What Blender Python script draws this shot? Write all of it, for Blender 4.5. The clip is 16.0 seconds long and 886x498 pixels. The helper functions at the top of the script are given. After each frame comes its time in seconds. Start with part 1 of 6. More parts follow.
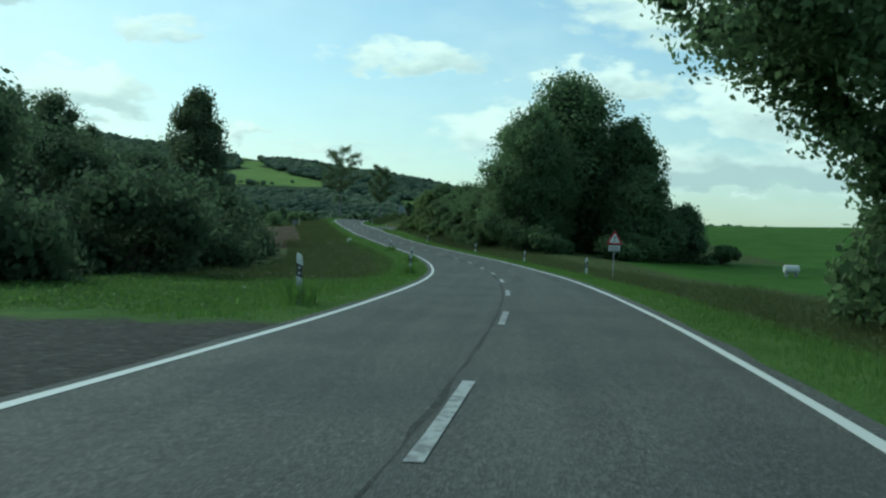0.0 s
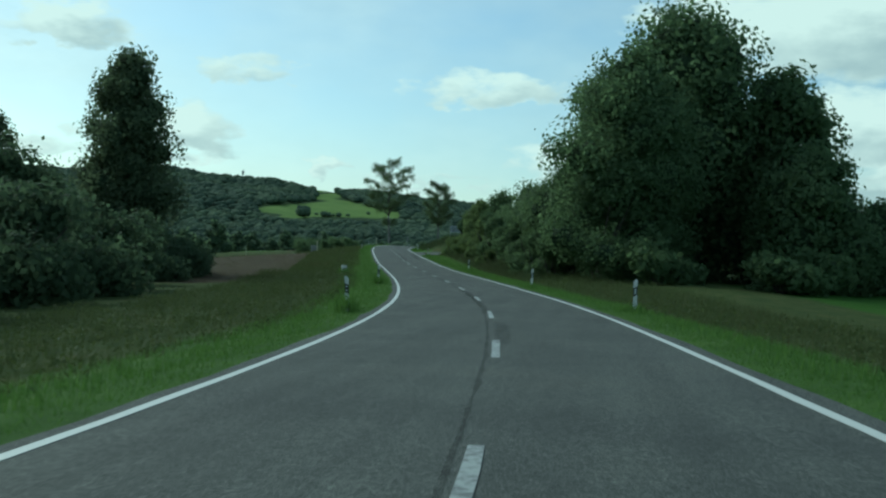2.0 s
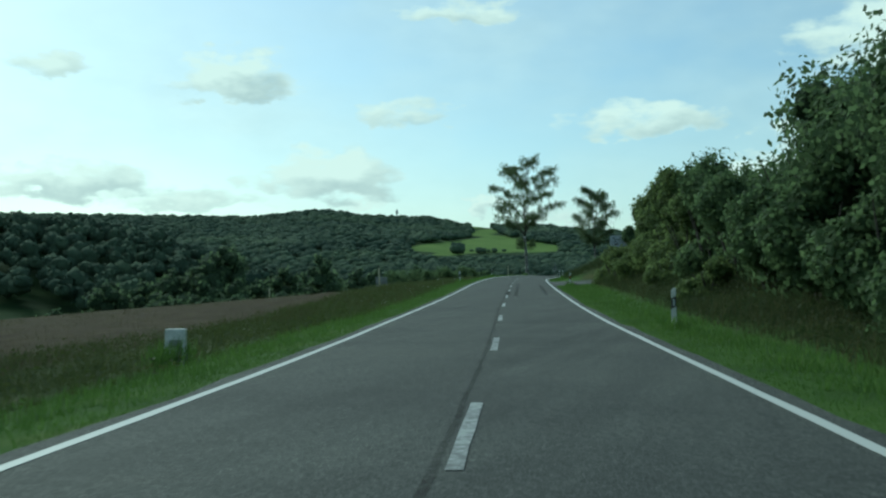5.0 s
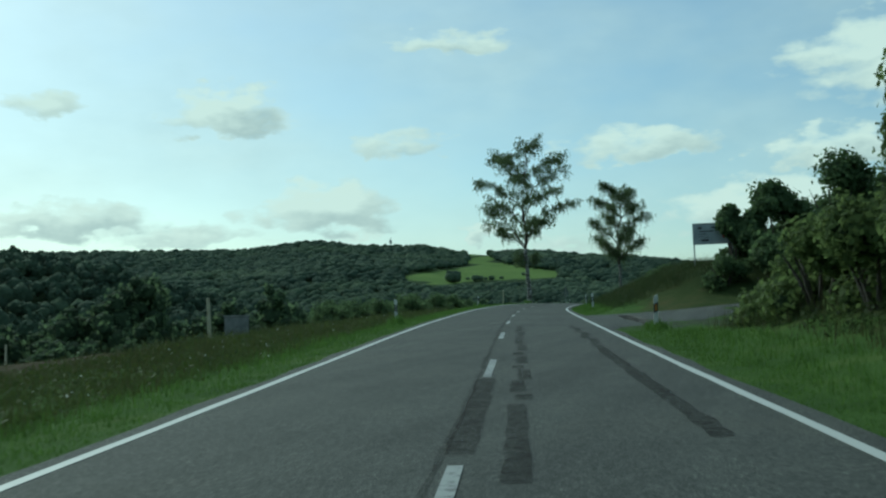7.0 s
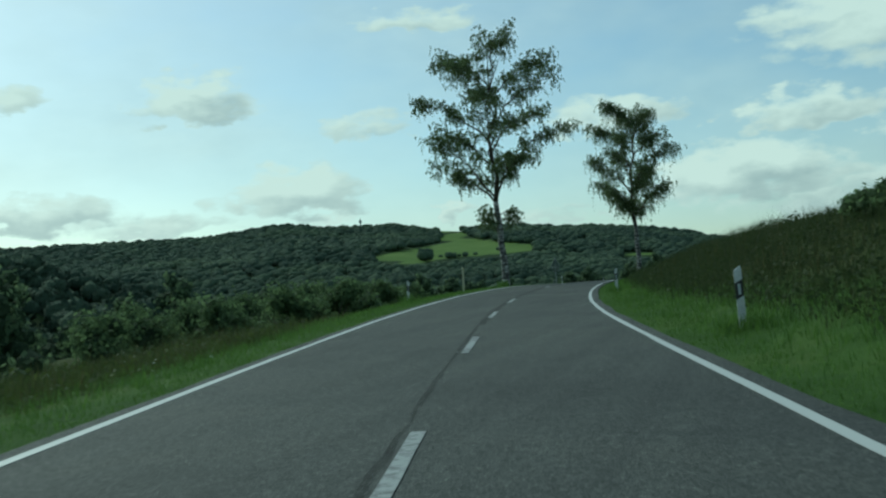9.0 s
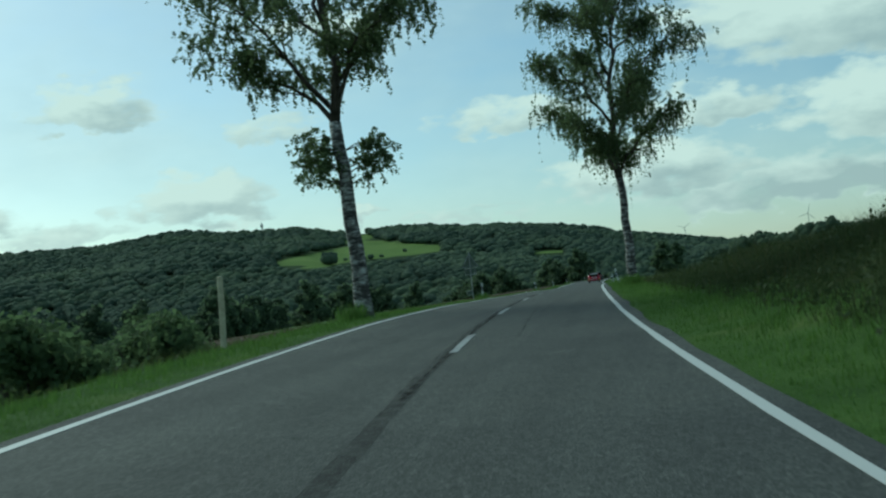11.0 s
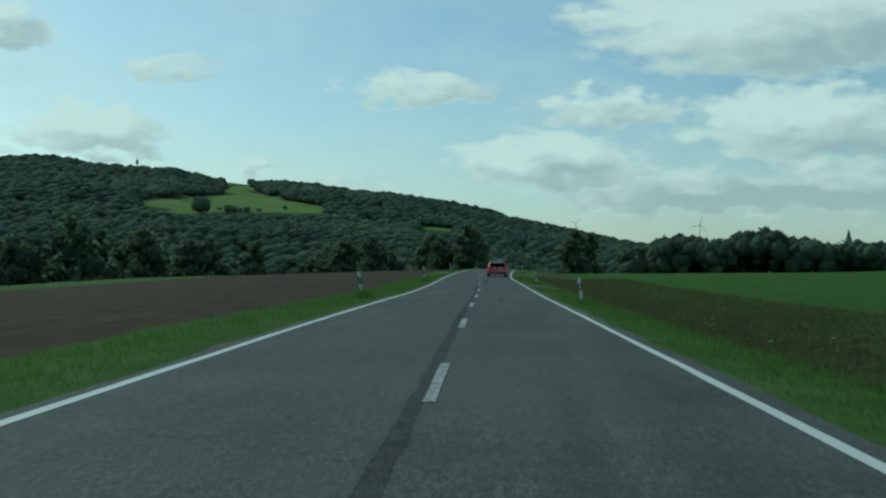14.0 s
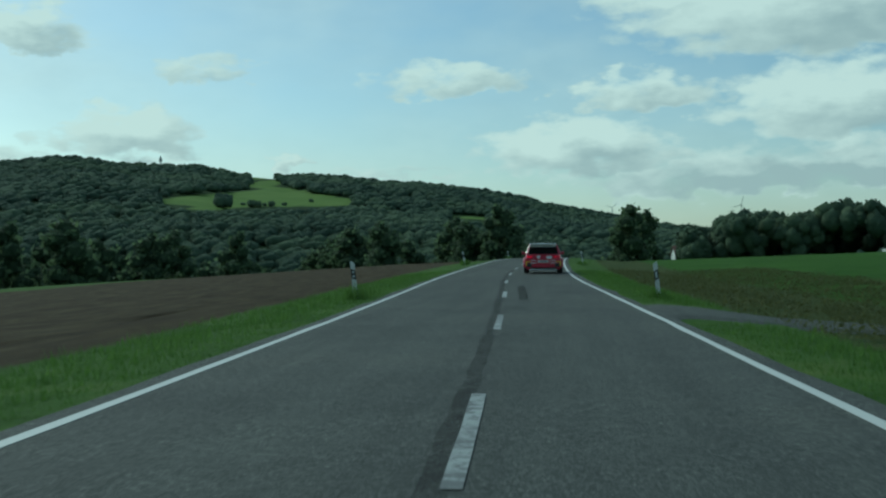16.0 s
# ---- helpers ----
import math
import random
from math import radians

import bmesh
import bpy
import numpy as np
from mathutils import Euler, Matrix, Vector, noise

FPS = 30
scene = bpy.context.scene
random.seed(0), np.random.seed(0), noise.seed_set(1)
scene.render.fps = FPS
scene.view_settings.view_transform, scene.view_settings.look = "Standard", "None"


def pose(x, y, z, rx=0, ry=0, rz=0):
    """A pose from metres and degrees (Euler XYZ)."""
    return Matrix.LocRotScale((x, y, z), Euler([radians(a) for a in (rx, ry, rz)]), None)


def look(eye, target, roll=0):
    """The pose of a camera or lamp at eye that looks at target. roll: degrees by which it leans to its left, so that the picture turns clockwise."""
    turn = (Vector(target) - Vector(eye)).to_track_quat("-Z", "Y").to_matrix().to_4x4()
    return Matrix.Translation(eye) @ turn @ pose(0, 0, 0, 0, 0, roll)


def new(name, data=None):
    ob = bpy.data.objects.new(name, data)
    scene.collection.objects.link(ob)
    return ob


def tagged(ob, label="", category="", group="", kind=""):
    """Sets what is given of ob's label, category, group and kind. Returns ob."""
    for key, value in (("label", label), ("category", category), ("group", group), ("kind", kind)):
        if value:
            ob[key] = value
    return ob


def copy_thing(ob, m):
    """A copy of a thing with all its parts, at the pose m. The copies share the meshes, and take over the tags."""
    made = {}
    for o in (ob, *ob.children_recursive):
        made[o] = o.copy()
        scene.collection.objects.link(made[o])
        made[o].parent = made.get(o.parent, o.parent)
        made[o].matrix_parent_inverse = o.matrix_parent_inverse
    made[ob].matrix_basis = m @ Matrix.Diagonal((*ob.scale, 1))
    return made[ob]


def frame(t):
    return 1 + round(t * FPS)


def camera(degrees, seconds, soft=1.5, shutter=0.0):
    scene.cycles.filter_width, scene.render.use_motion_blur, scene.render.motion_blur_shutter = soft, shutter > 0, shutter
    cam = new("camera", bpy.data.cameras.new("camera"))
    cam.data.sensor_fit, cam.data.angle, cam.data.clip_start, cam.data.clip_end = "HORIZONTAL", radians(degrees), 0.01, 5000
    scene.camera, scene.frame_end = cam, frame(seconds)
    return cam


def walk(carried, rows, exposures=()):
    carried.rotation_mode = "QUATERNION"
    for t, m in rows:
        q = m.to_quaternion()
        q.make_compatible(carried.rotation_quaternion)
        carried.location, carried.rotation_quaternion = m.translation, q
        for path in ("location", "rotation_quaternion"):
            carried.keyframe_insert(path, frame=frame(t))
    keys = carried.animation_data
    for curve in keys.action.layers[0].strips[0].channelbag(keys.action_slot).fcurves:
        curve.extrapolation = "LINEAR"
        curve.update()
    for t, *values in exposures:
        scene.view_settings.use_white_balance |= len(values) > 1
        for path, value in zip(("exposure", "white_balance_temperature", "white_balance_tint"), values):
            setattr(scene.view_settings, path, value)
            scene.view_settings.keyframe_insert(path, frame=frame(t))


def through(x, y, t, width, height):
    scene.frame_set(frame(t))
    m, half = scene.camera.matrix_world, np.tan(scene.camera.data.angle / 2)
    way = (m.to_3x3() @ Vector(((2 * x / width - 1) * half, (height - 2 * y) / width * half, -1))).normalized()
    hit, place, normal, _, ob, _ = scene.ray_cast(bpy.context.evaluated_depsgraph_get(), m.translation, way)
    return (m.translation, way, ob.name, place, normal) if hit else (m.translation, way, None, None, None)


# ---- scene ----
cam = camera(42.8, 16.0, soft=2.3, shutter=0.08)
# the drive: seconds, eye, a point ahead, lean
PATH = [
    (0, (1.197, 18.550, 0.938), (-0.049, 38.511, 0.871), 3.04),
    (0.5, (1.650, 30.652, 0.896), (0.040, 50.586, 0.729), 2.31),
    (1, (1.838, 43.313, 0.888), (-0.292, 63.199, 0.837), 1.74),
    (1.5, (1.531, 56.253, 0.845), (-0.928, 76.101, 0.929), 1.67),
    (2, (0.899, 69.118, 0.840), (-1.823, 88.928, 1.263), 2.14),
    (2.5, (0.032, 80.930, 0.843), (-3.228, 100.655, 1.390), 2.21),
    (3, (-0.887, 91.610, 0.886), (-4.591, 111.259, 1.365), 2.09),
    (3.5, (-2.016, 102.026, 0.976), (-6.225, 121.573, 1.397), 2.16),
    (4, (-3.578, 113.128, 1.138), (-8.329, 132.550, 1.648), 1.57),
    (4.5, (-5.455, 124.634, 1.325), (-10.694, 143.920, 2.079), 0.75),
    (4.7, (-6.345, 129.757, 1.456), (-11.700, 149.008, 2.340), 0.26),
    (5.2, (-8.887, 142.255, 1.691), (-14.480, 161.428, 2.768), -0.19),
    (5.7, (-11.636, 154.987, 2.026), (-17.322, 174.122, 3.261), -0.67),
    (6.3, (-15.029, 170.216, 2.515), (-20.684, 189.348, 3.936), -1.15),
    (6.8, (-17.791, 182.633, 2.913), (-23.281, 201.800, 4.487), -1.47),
    (7, (-18.826, 187.502, 3.083), (-24.285, 206.681, 4.619), -1.57),
    (7.5, (-21.341, 199.164, 3.508), (-26.599, 218.418, 4.781), -1.69),
    (8, (-23.767, 210.830, 4.003), (-28.990, 230.098, 5.209), -2.46),
    (8.2, (-24.751, 215.569, 4.192), (-29.945, 234.843, 5.418), -2.97),
    (8.7, (-27.032, 227.065, 4.664), (-32.117, 246.372, 5.833), -3.79),
    (9.2, (-29.244, 238.493, 5.089), (-34.262, 257.822, 6.201), -4.58),
    (9.7, (-31.419, 250.034, 5.469), (-36.296, 269.403, 6.524), -5.38),
    (10.1, (-33.104, 259.513, 5.777), (-37.724, 278.946, 6.781), -5.92),
    (10.5, (-34.660, 269.289, 6.108), (-38.879, 288.815, 7.068), -6.49),
    (11, (-36.395, 281.972, 6.605), (-39.861, 301.642, 7.633), -5.96),
    (11.5, (-37.797, 294.610, 7.015), (-40.529, 314.399, 7.980), -4.51),
    (12, (-38.899, 307.892, 7.406), (-41.061, 327.752, 8.328), -3.53),
    (12.5, (-39.864, 321.254, 7.721), (-41.482, 341.156, 8.876), -2.25),
    (13, (-40.643, 334.728, 7.981), (-41.964, 354.646, 9.216), -1.13),
    (13.5, (-41.220, 347.461, 8.097), (-42.491, 367.402, 8.983), -0.01),
    (14, (-41.757, 360.042, 8.231), (-43.285, 379.978, 8.681), 1.29),
    (14.5, (-42.256, 372.709, 8.324), (-43.961, 392.634, 8.622), 1.34),
    (15, (-42.712, 385.586, 8.423), (-44.633, 405.490, 8.761), -0.24),
    (15.5, (-43.148, 398.699, 8.505), (-45.132, 418.596, 8.928), -0.80),
    (16, (-43.721, 412.127, 8.601), (-45.870, 432.009, 8.880), -0.58),
]
EXPOSURES = [(t, stops, kelvin, -22) for t, stops, kelvin in ((0, 0.3, 5500), (0.5, 0.1, 5500), (1.0, 0.28, 5500), (1.5, 0.15, 5450), (2.2, 0.1, 5450), (3, -0.28, 5400), (3.5, 0.06, 5450), (4, 0.15, 5450), (4.7, 0.15, 5500), (7, -0.03, 5600), (7.5, -0.08, 5600), (8.2, -0.1, 5600), (10.5, -0.05, 5600), (11.5, -0.1, 5500), (12.0, -0.05, 5450), (12.5, -0.04, 5450), (13.0, -0.16, 5400), (13.5, -0.2, 5400), (14.5, -0.18, 5400), (16, -0.18, 5400))]
walk(cam, [(t, look(eye, target, roll)) for t, eye, target, roll in PATH], EXPOSURES)

# ---- light ----
SUN_AZ, SUN_EL = -52.0, 36.0     # compass from the road's first heading, degrees
sun_data = bpy.data.lights.new("sun", "SUN")
sun_data.energy, sun_data.angle, sun_data.color = 1.95, radians(24.0), (1.0, 0.95, 0.86)
sun = new("sun", sun_data)
sd = Vector((math.sin(radians(SUN_AZ)) * math.cos(radians(SUN_EL)), math.cos(radians(SUN_AZ)) * math.cos(radians(SUN_EL)), math.sin(radians(SUN_EL))))
sun.matrix_world = look(sd * 100, (0, 0, 0))

world = bpy.data.worlds.new("sky")
scene.world = world
world.use_nodes = True
NT = world.node_tree
NT.nodes.clear()


def wnode(kind, **props):
    n = NT.nodes.new(kind)
    for k, v in props.items():
        if k == "operation":
            n.operation = v
    return n


def wmath(op, a, b=None, c=None):
    n = wnode("ShaderNodeMath", operation=op)
    for i, v in enumerate((a, b, c)):
        if v is None:
            continue
        if isinstance(v, (int, float)):
            n.inputs[i].default_value = v
        else:
            NT.links.new(v, n.inputs[i])
    return n.outputs[0]


sky = wnode("ShaderNodeTexSky")
sky.sky_type = "NISHITA"
sky.sun_disc = False
sky.sun_elevation, sky.sun_rotation = radians(SUN_EL), radians(SUN_AZ)
sky.air_density, sky.dust_density, sky.ozone_density = 1.0, 1.1, 1.5
coord = wnode("ShaderNodeTexCoord")
sep = wnode("ShaderNodeSeparateXYZ")
NT.links.new(coord.outputs["Generated"], sep.inputs[0])
azi = wmath("MULTIPLY", wmath("ARCTAN2", sep.outputs[0], sep.outputs[1]), 57.2958)
ele = wmath("MULTIPLY", wmath("ARCSINE", sep.outputs[2]), 57.2958)
# cumulus fields: noise stretched along the horizon
flat = wnode("ShaderNodeCombineXYZ")
NT.links.new(azi, flat.inputs[0])
NT.links.new(wmath("MULTIPLY", ele, 2.1), flat.inputs[1])
fine = wnode("ShaderNodeTexNoise")
fine.inputs["Scale"].default_value, fine.inputs["Detail"].default_value, fine.inputs["Roughness"].default_value = 0.42, 6.0, 0.52
NT.links.new(flat.outputs[0], fine.inputs["Vector"])
broad = wnode("ShaderNodeTexNoise")
broad.inputs["Scale"].default_value, broad.inputs["Detail"].default_value = 0.085, 4.0
NT.links.new(flat.outputs[0], broad.inputs["Vector"])
fuzz = wmath("SUBTRACT", fine.outputs["Fac"], 0.5)
# billows: the bearings are bent by a noise, so that the heaps come out ragged
bend = wnode("ShaderNodeTexNoise")
bend.inputs["Scale"].default_value, bend.inputs["Detail"].default_value, bend.inputs["Roughness"].default_value = 0.5, 4.0, 0.5
NT.links.new(flat.outputs[0], bend.inputs["Vector"])
bent = wnode("ShaderNodeSeparateXYZ")
NT.links.new(bend.outputs["Color"], bent.inputs[0])
azb = wmath("ADD", azi, wmath("MULTIPLY", wmath("SUBTRACT", bent.outputs[0], 0.5), 6.0))
elb = wmath("ADD", ele, wmath("MULTIPLY", wmath("SUBTRACT", bent.outputs[1], 0.5), 2.6))
# cumulus clouds: bearing, height, half width, half height (degrees), weight
CLOUDS = [(-5.2, 9.2, 4.3, 1.0, 1.0), (4.0, 8.4, 3.4, 1.05, 1.1), (0.8, 5.8, 4.6, 1.45, 1.35), (13.2, 7.6, 5.0, 1.9, 1.35), (12.5, 12.6, 8.5, 2.8, 1.5),
          (-21.9, 6.5, 3.6, 1.35, 1.2), (-14.2, 5.0, 0.75, 0.8, 0.95), (-18.2, 9.7, 3.4, 0.8, 0.75), (-26.6, 11.3, 3.4, 1.2, 1.1), (-34.6, 6.0, 4.8, 1.1, 1.1),
          (-35.3, 11.5, 2.6, 0.9, 0.7), (4.4, 13.0, 4.5, 1.4, 0.65), (17.0, 4.6, 9.0, 1.6, 0.95), (-29.0, 5.2, 5.5, 0.6, 0.6), (-9.0, 4.6, 5.0, 0.6, 0.5),
          (8.0, 4.3, 9.0, 1.4, 0.85), (-15.5, 14.8, 3.6, 0.8, 0.8), (24.0, 9.5, 5.0, 2.2, 1.0), (-44.0, 9.0, 6.0, 1.6, 0.8), (20.0, 15.0, 5.0, 1.6, 0.7)]
density = None
under = None
for a, e, wa, we, k in CLOUDS:
    u = wmath("DIVIDE", wmath("SUBTRACT", azb, a), wa)
    grey = e < 5.0 and a > 5.0     # flat grey banks low over the horizon
    base_v = wmath("DIVIDE", wmath("SUBTRACT", elb, e - 0.2 * we), we * 1.15)
    v = base_v
    v = wmath("MAXIMUM", v, wmath("MULTIPLY", v, -1.7))
    d = wmath("SUBTRACT", k, wmath("ADD", wmath("MULTIPLY", u, u), wmath("MULTIPLY", v, v)))
    density = d if density is None else wmath("MAXIMUM", density, d)
    low = wmath("MULTIPLY", wmath("MAXIMUM", d, 0.0), wmath("ADD", wmath("MULTIPLY_ADD", base_v, -0.85, 0.7 if grey else 0.1), wmath("MULTIPLY", u, 0.35)))
    under = low if under is None else wmath("ADD", under, low)
dens = wmath("ADD", density, wmath("MULTIPLY", fuzz, 2.6))
ramp = wnode("ShaderNodeMapRange")
ramp.interpolation_type = "SMOOTHSTEP"
NT.links.new(dens, ramp.inputs["Value"])
ramp.inputs["From Min"].default_value, ramp.inputs["From Max"].default_value = -0.55, 0.8
# high thin veil everywhere, stronger to the sun's side
veil = wnode("ShaderNodeMapRange")
NT.links.new(broad.outputs["Fac"], veil.inputs["Value"])
veil.inputs["From Min"].default_value, veil.inputs["From Max"].default_value = 0.35, 0.75
veil.inputs["To Min"].default_value, veil.inputs["To Max"].default_value = 0.05, 0.5
cover = wmath("MAXIMUM", wmath("MULTIPLY", ramp.outputs[0], 0.93), veil.outputs[0])
shade = wnode("ShaderNodeMapRange")
NT.links.new(wmath("ADD", under, wmath("MULTIPLY", fuzz, -0.7)), shade.inputs["Value"])
shade.inputs["From Min"].default_value, shade.inputs["From Max"].default_value = -0.2, 0.5
tint = wnode("ShaderNodeMix")
tint.data_type = "RGBA"
NT.links.new(shade.outputs[0], tint.inputs[0])
CLOUD_LIT, CLOUD_DULL = (7.8, 7.9, 7.5, 1), (4.5, 4.9, 5.0, 1)
tint.inputs[6].default_value, tint.inputs[7].default_value = CLOUD_LIT, CLOUD_DULL
both = wnode("ShaderNodeMix")
both.data_type = "RGBA"
NT.links.new(cover, both.inputs[0])
NT.links.new(sky.outputs[0], both.inputs[6])
NT.links.new(tint.outputs[2], both.inputs[7])
glow = wnode("ShaderNodeBackground")
NT.links.new(both.outputs[2], glow.inputs["Color"])
glow.inputs["Strength"].default_value = 0.1
wout = wnode("ShaderNodeOutputWorld")
NT.links.new(glow.outputs[0], wout.inputs[0])

# ---- materials ----
def shader(name):
    m = bpy.data.materials.new(name)
    m.use_nodes = True
    m.node_tree.nodes.clear()
    out = m.node_tree.nodes.new("ShaderNodeOutputMaterial")
    b = m.node_tree.nodes.new("ShaderNodeBsdfPrincipled")
    m.node_tree.links.new(b.outputs[0], out.inputs[0])
    return m, m.node_tree, b


def noise_tex(nt, scale, detail=4.0, rough=0.55, stretch=None):
    g = nt.nodes.new("ShaderNodeNewGeometry")
    n = nt.nodes.new("ShaderNodeTexNoise")
    n.inputs["Scale"].default_value, n.inputs["Detail"].default_value, n.inputs["Roughness"].default_value = scale, detail, rough
    if stretch:
        mp = nt.nodes.new("ShaderNodeMapping")
        mp.inputs["Scale"].default_value = stretch
        nt.links.new(g.outputs["Position"], mp.inputs["Vector"])
        nt.links.new(mp.outputs[0], n.inputs["Vector"])
    else:
        nt.links.new(g.outputs["Position"], n.inputs["Vector"])
    return n.outputs["Fac"]


def ramp_of(nt, fac, stops):
    r = nt.nodes.new("ShaderNodeValToRGB")
    nt.links.new(fac, r.inputs[0])
    e = r.color_ramp.elements
    while len(e) < len(stops):
        e.new(0.5)
    for el, (p, c) in zip(e, stops):
        el.position, el.color = p, (*c, 1)
    return r.outputs[0]


def mix_rgb(nt, fac, a, b, mode="MIX"):
    n = nt.nodes.new("ShaderNodeMix")
    n.data_type, n.blend_type = "RGBA", mode
    for sock, v in ((n.inputs[0], fac), (n.inputs[6], a), (n.inputs[7], b)):
        if isinstance(v, (int, float)):
            sock.default_value = v
        elif isinstance(v, tuple):
            sock.default_value = (*v, 1)
        else:
            nt.links.new(v, sock)
    return n.outputs[2]


def bump_of(nt, b, fac, strength, distance):
    n = nt.nodes.new("ShaderNodeBump")
    n.inputs["Strength"].default_value, n.inputs["Distance"].default_value = strength, distance
    nt.links.new(fac, n.inputs["Height"])
    nt.links.new(n.outputs[0], b.inputs["Normal"])


def surface(name, stops, scale=3.0, rough=0.8, metal=0.0, grain=None, bump=(0.3, 0.01), spread=0.0, spec=0.5, coat=0.0):
    """A surface with colour patches from a noise, a finer grain, relief, and a random shift from object to object."""
    m, nt, b = shader(name)
    f = noise_tex(nt, scale)
    col = ramp_of(nt, f, stops)
    g = noise_tex(nt, grain or scale * 9, 3.0)
    col = mix_rgb(nt, 0.45, col, ramp_of(nt, g, [(0.25, (0.45, 0.45, 0.45)), (0.75, (1.0, 1.0, 1.0))]), "MULTIPLY")
    if spread:
        oi = nt.nodes.new("ShaderNodeObjectInfo")
        geo = nt.nodes.new("ShaderNodeNewGeometry")
        both_r = nt.nodes.new("ShaderNodeMath")
        both_r.operation = "ADD"
        nt.links.new(oi.outputs["Random"], both_r.inputs[0])
        nt.links.new(geo.outputs["Random Per Island"], both_r.inputs[1])
        fr = nt.nodes.new("ShaderNodeMath")
        fr.operation = "FRACT"
        nt.links.new(both_r.outputs[0], fr.inputs[0])
        lo, hi = 1.0 - spread, 1.0
        col = mix_rgb(nt, 1.0, col, ramp_of(nt, fr.outputs[0], [(0.0, (lo, lo, lo)), (1.0, (hi, hi, hi))]), "MULTIPLY")
    nt.links.new(col, b.inputs["Base Color"])
    b.inputs["Roughness"].default_value, b.inputs["Metallic"].default_value = rough, metal
    b.inputs["Specular IOR Level"].default_value = spec
    b.inputs["Coat Weight"].default_value = coat
    if bump:
        bump_of(nt, b, g, *bump)
    return m


def leaf_material(name, dark, light, through=0.35):
    m, nt, b = shader(name)
    geo = nt.nodes.new("ShaderNodeNewGeometry")
    mid = tuple((p + q) / 2 for p, q in zip(dark, light))
    col = ramp_of(nt, geo.outputs["Random Per Island"], [(0.0, tuple((p + q) / 2 for p, q in zip(dark, mid))), (0.85, mid), (1.0, light)])
    big = noise_tex(nt, 0.35, 2.0)
    col = mix_rgb(nt, 0.6, col, ramp_of(nt, big, [(0.3, (0.68, 0.72, 0.64)), (0.7, (1.0, 1.0, 1.0))]), "MULTIPLY")
    nt.links.new(col, b.inputs["Base Color"])
    b.inputs["Roughness"].default_value = 0.7
    b.inputs["Specular IOR Level"].default_value = 0.12
    tr = nt.nodes.new("ShaderNodeBsdfTranslucent")
    nt.links.new(col, tr.inputs["Color"])
    mx = nt.nodes.new("ShaderNodeMixShader")
    mx.inputs[0].default_value = through
    nt.links.new(b.outputs[0], mx.inputs[1])
    nt.links.new(tr.outputs[0], mx.inputs[2])
    out = [n for n in nt.nodes if n.type == "OUTPUT_MATERIAL"][0]
    nt.links.new(mx.outputs[0], out.inputs[0])
    return m


def asphalt_material():
    """Worn chippings: fine stones, coarser speckle, wheel tracks and broad stains."""
    m, nt, b = shader("asphalt")
    stone = noise_tex(nt, 70.0, 2.0, 0.7)
    speck = noise_tex(nt, 17.0, 3.0, 0.75)
    wear = noise_tex(nt, 0.3, 6.0, 0.65)
    lane = noise_tex(nt, 1.0, 3.0, 0.6, (1.6, 0.05, 1.0))
    col = ramp_of(nt, stone, [(0.3, (0.02, 0.022, 0.021)), (0.5, (0.058, 0.062, 0.058)), (0.68, (0.2, 0.205, 0.19))])
    col = mix_rgb(nt, 0.8, col, ramp_of(nt, speck, [(0.3, (0.5, 0.5, 0.5)), (0.5, (0.86, 0.86, 0.86)), (0.68, (1.5, 1.48, 1.42))]), "MULTIPLY")
    col = mix_rgb(nt, 0.8, col, ramp_of(nt, wear, [(0.3, (0.66, 0.66, 0.68)), (0.55, (1.0, 1.0, 0.99)), (0.75, (1.14, 1.1, 1.04))]), "MULTIPLY")
    col = mix_rgb(nt, 0.7, col, ramp_of(nt, lane, [(0.35, (0.72, 0.72, 0.73)), (0.65, (1.05, 1.05, 1.04))]), "MULTIPLY")
    nt.links.new(col, b.inputs["Base Color"])
    b.inputs["Roughness"].default_value = 0.85
    b.inputs["Specular IOR Level"].default_value = 0.18
    bump_of(nt, b, speck, 0.6, 0.01)
    return m


def paint_material(name, colour, worn):
    """Road paint with gaps where the asphalt shows through."""
    m, nt, b = shader(name)
    f = noise_tex(nt, 9.0, 6.0, 0.7)
    big = noise_tex(nt, 0.7, 3.0)
    s = nt.nodes.new("ShaderNodeMath")
    s.operation = "MULTIPLY_ADD"
    nt.links.new(big, s.inputs[0])
    s.inputs[1].default_value = 0.5
    nt.links.new(f, s.inputs[2])
    col = ramp_of(nt, s.outputs[0], [(worn, (0.10, 0.10, 0.098)), (worn + 0.12, colour)])
    nt.links.new(col, b.inputs["Base Color"])
    b.inputs["Roughness"].default_value = 0.6
    bump_of(nt, b, f, 0.3, 0.004)
    return m


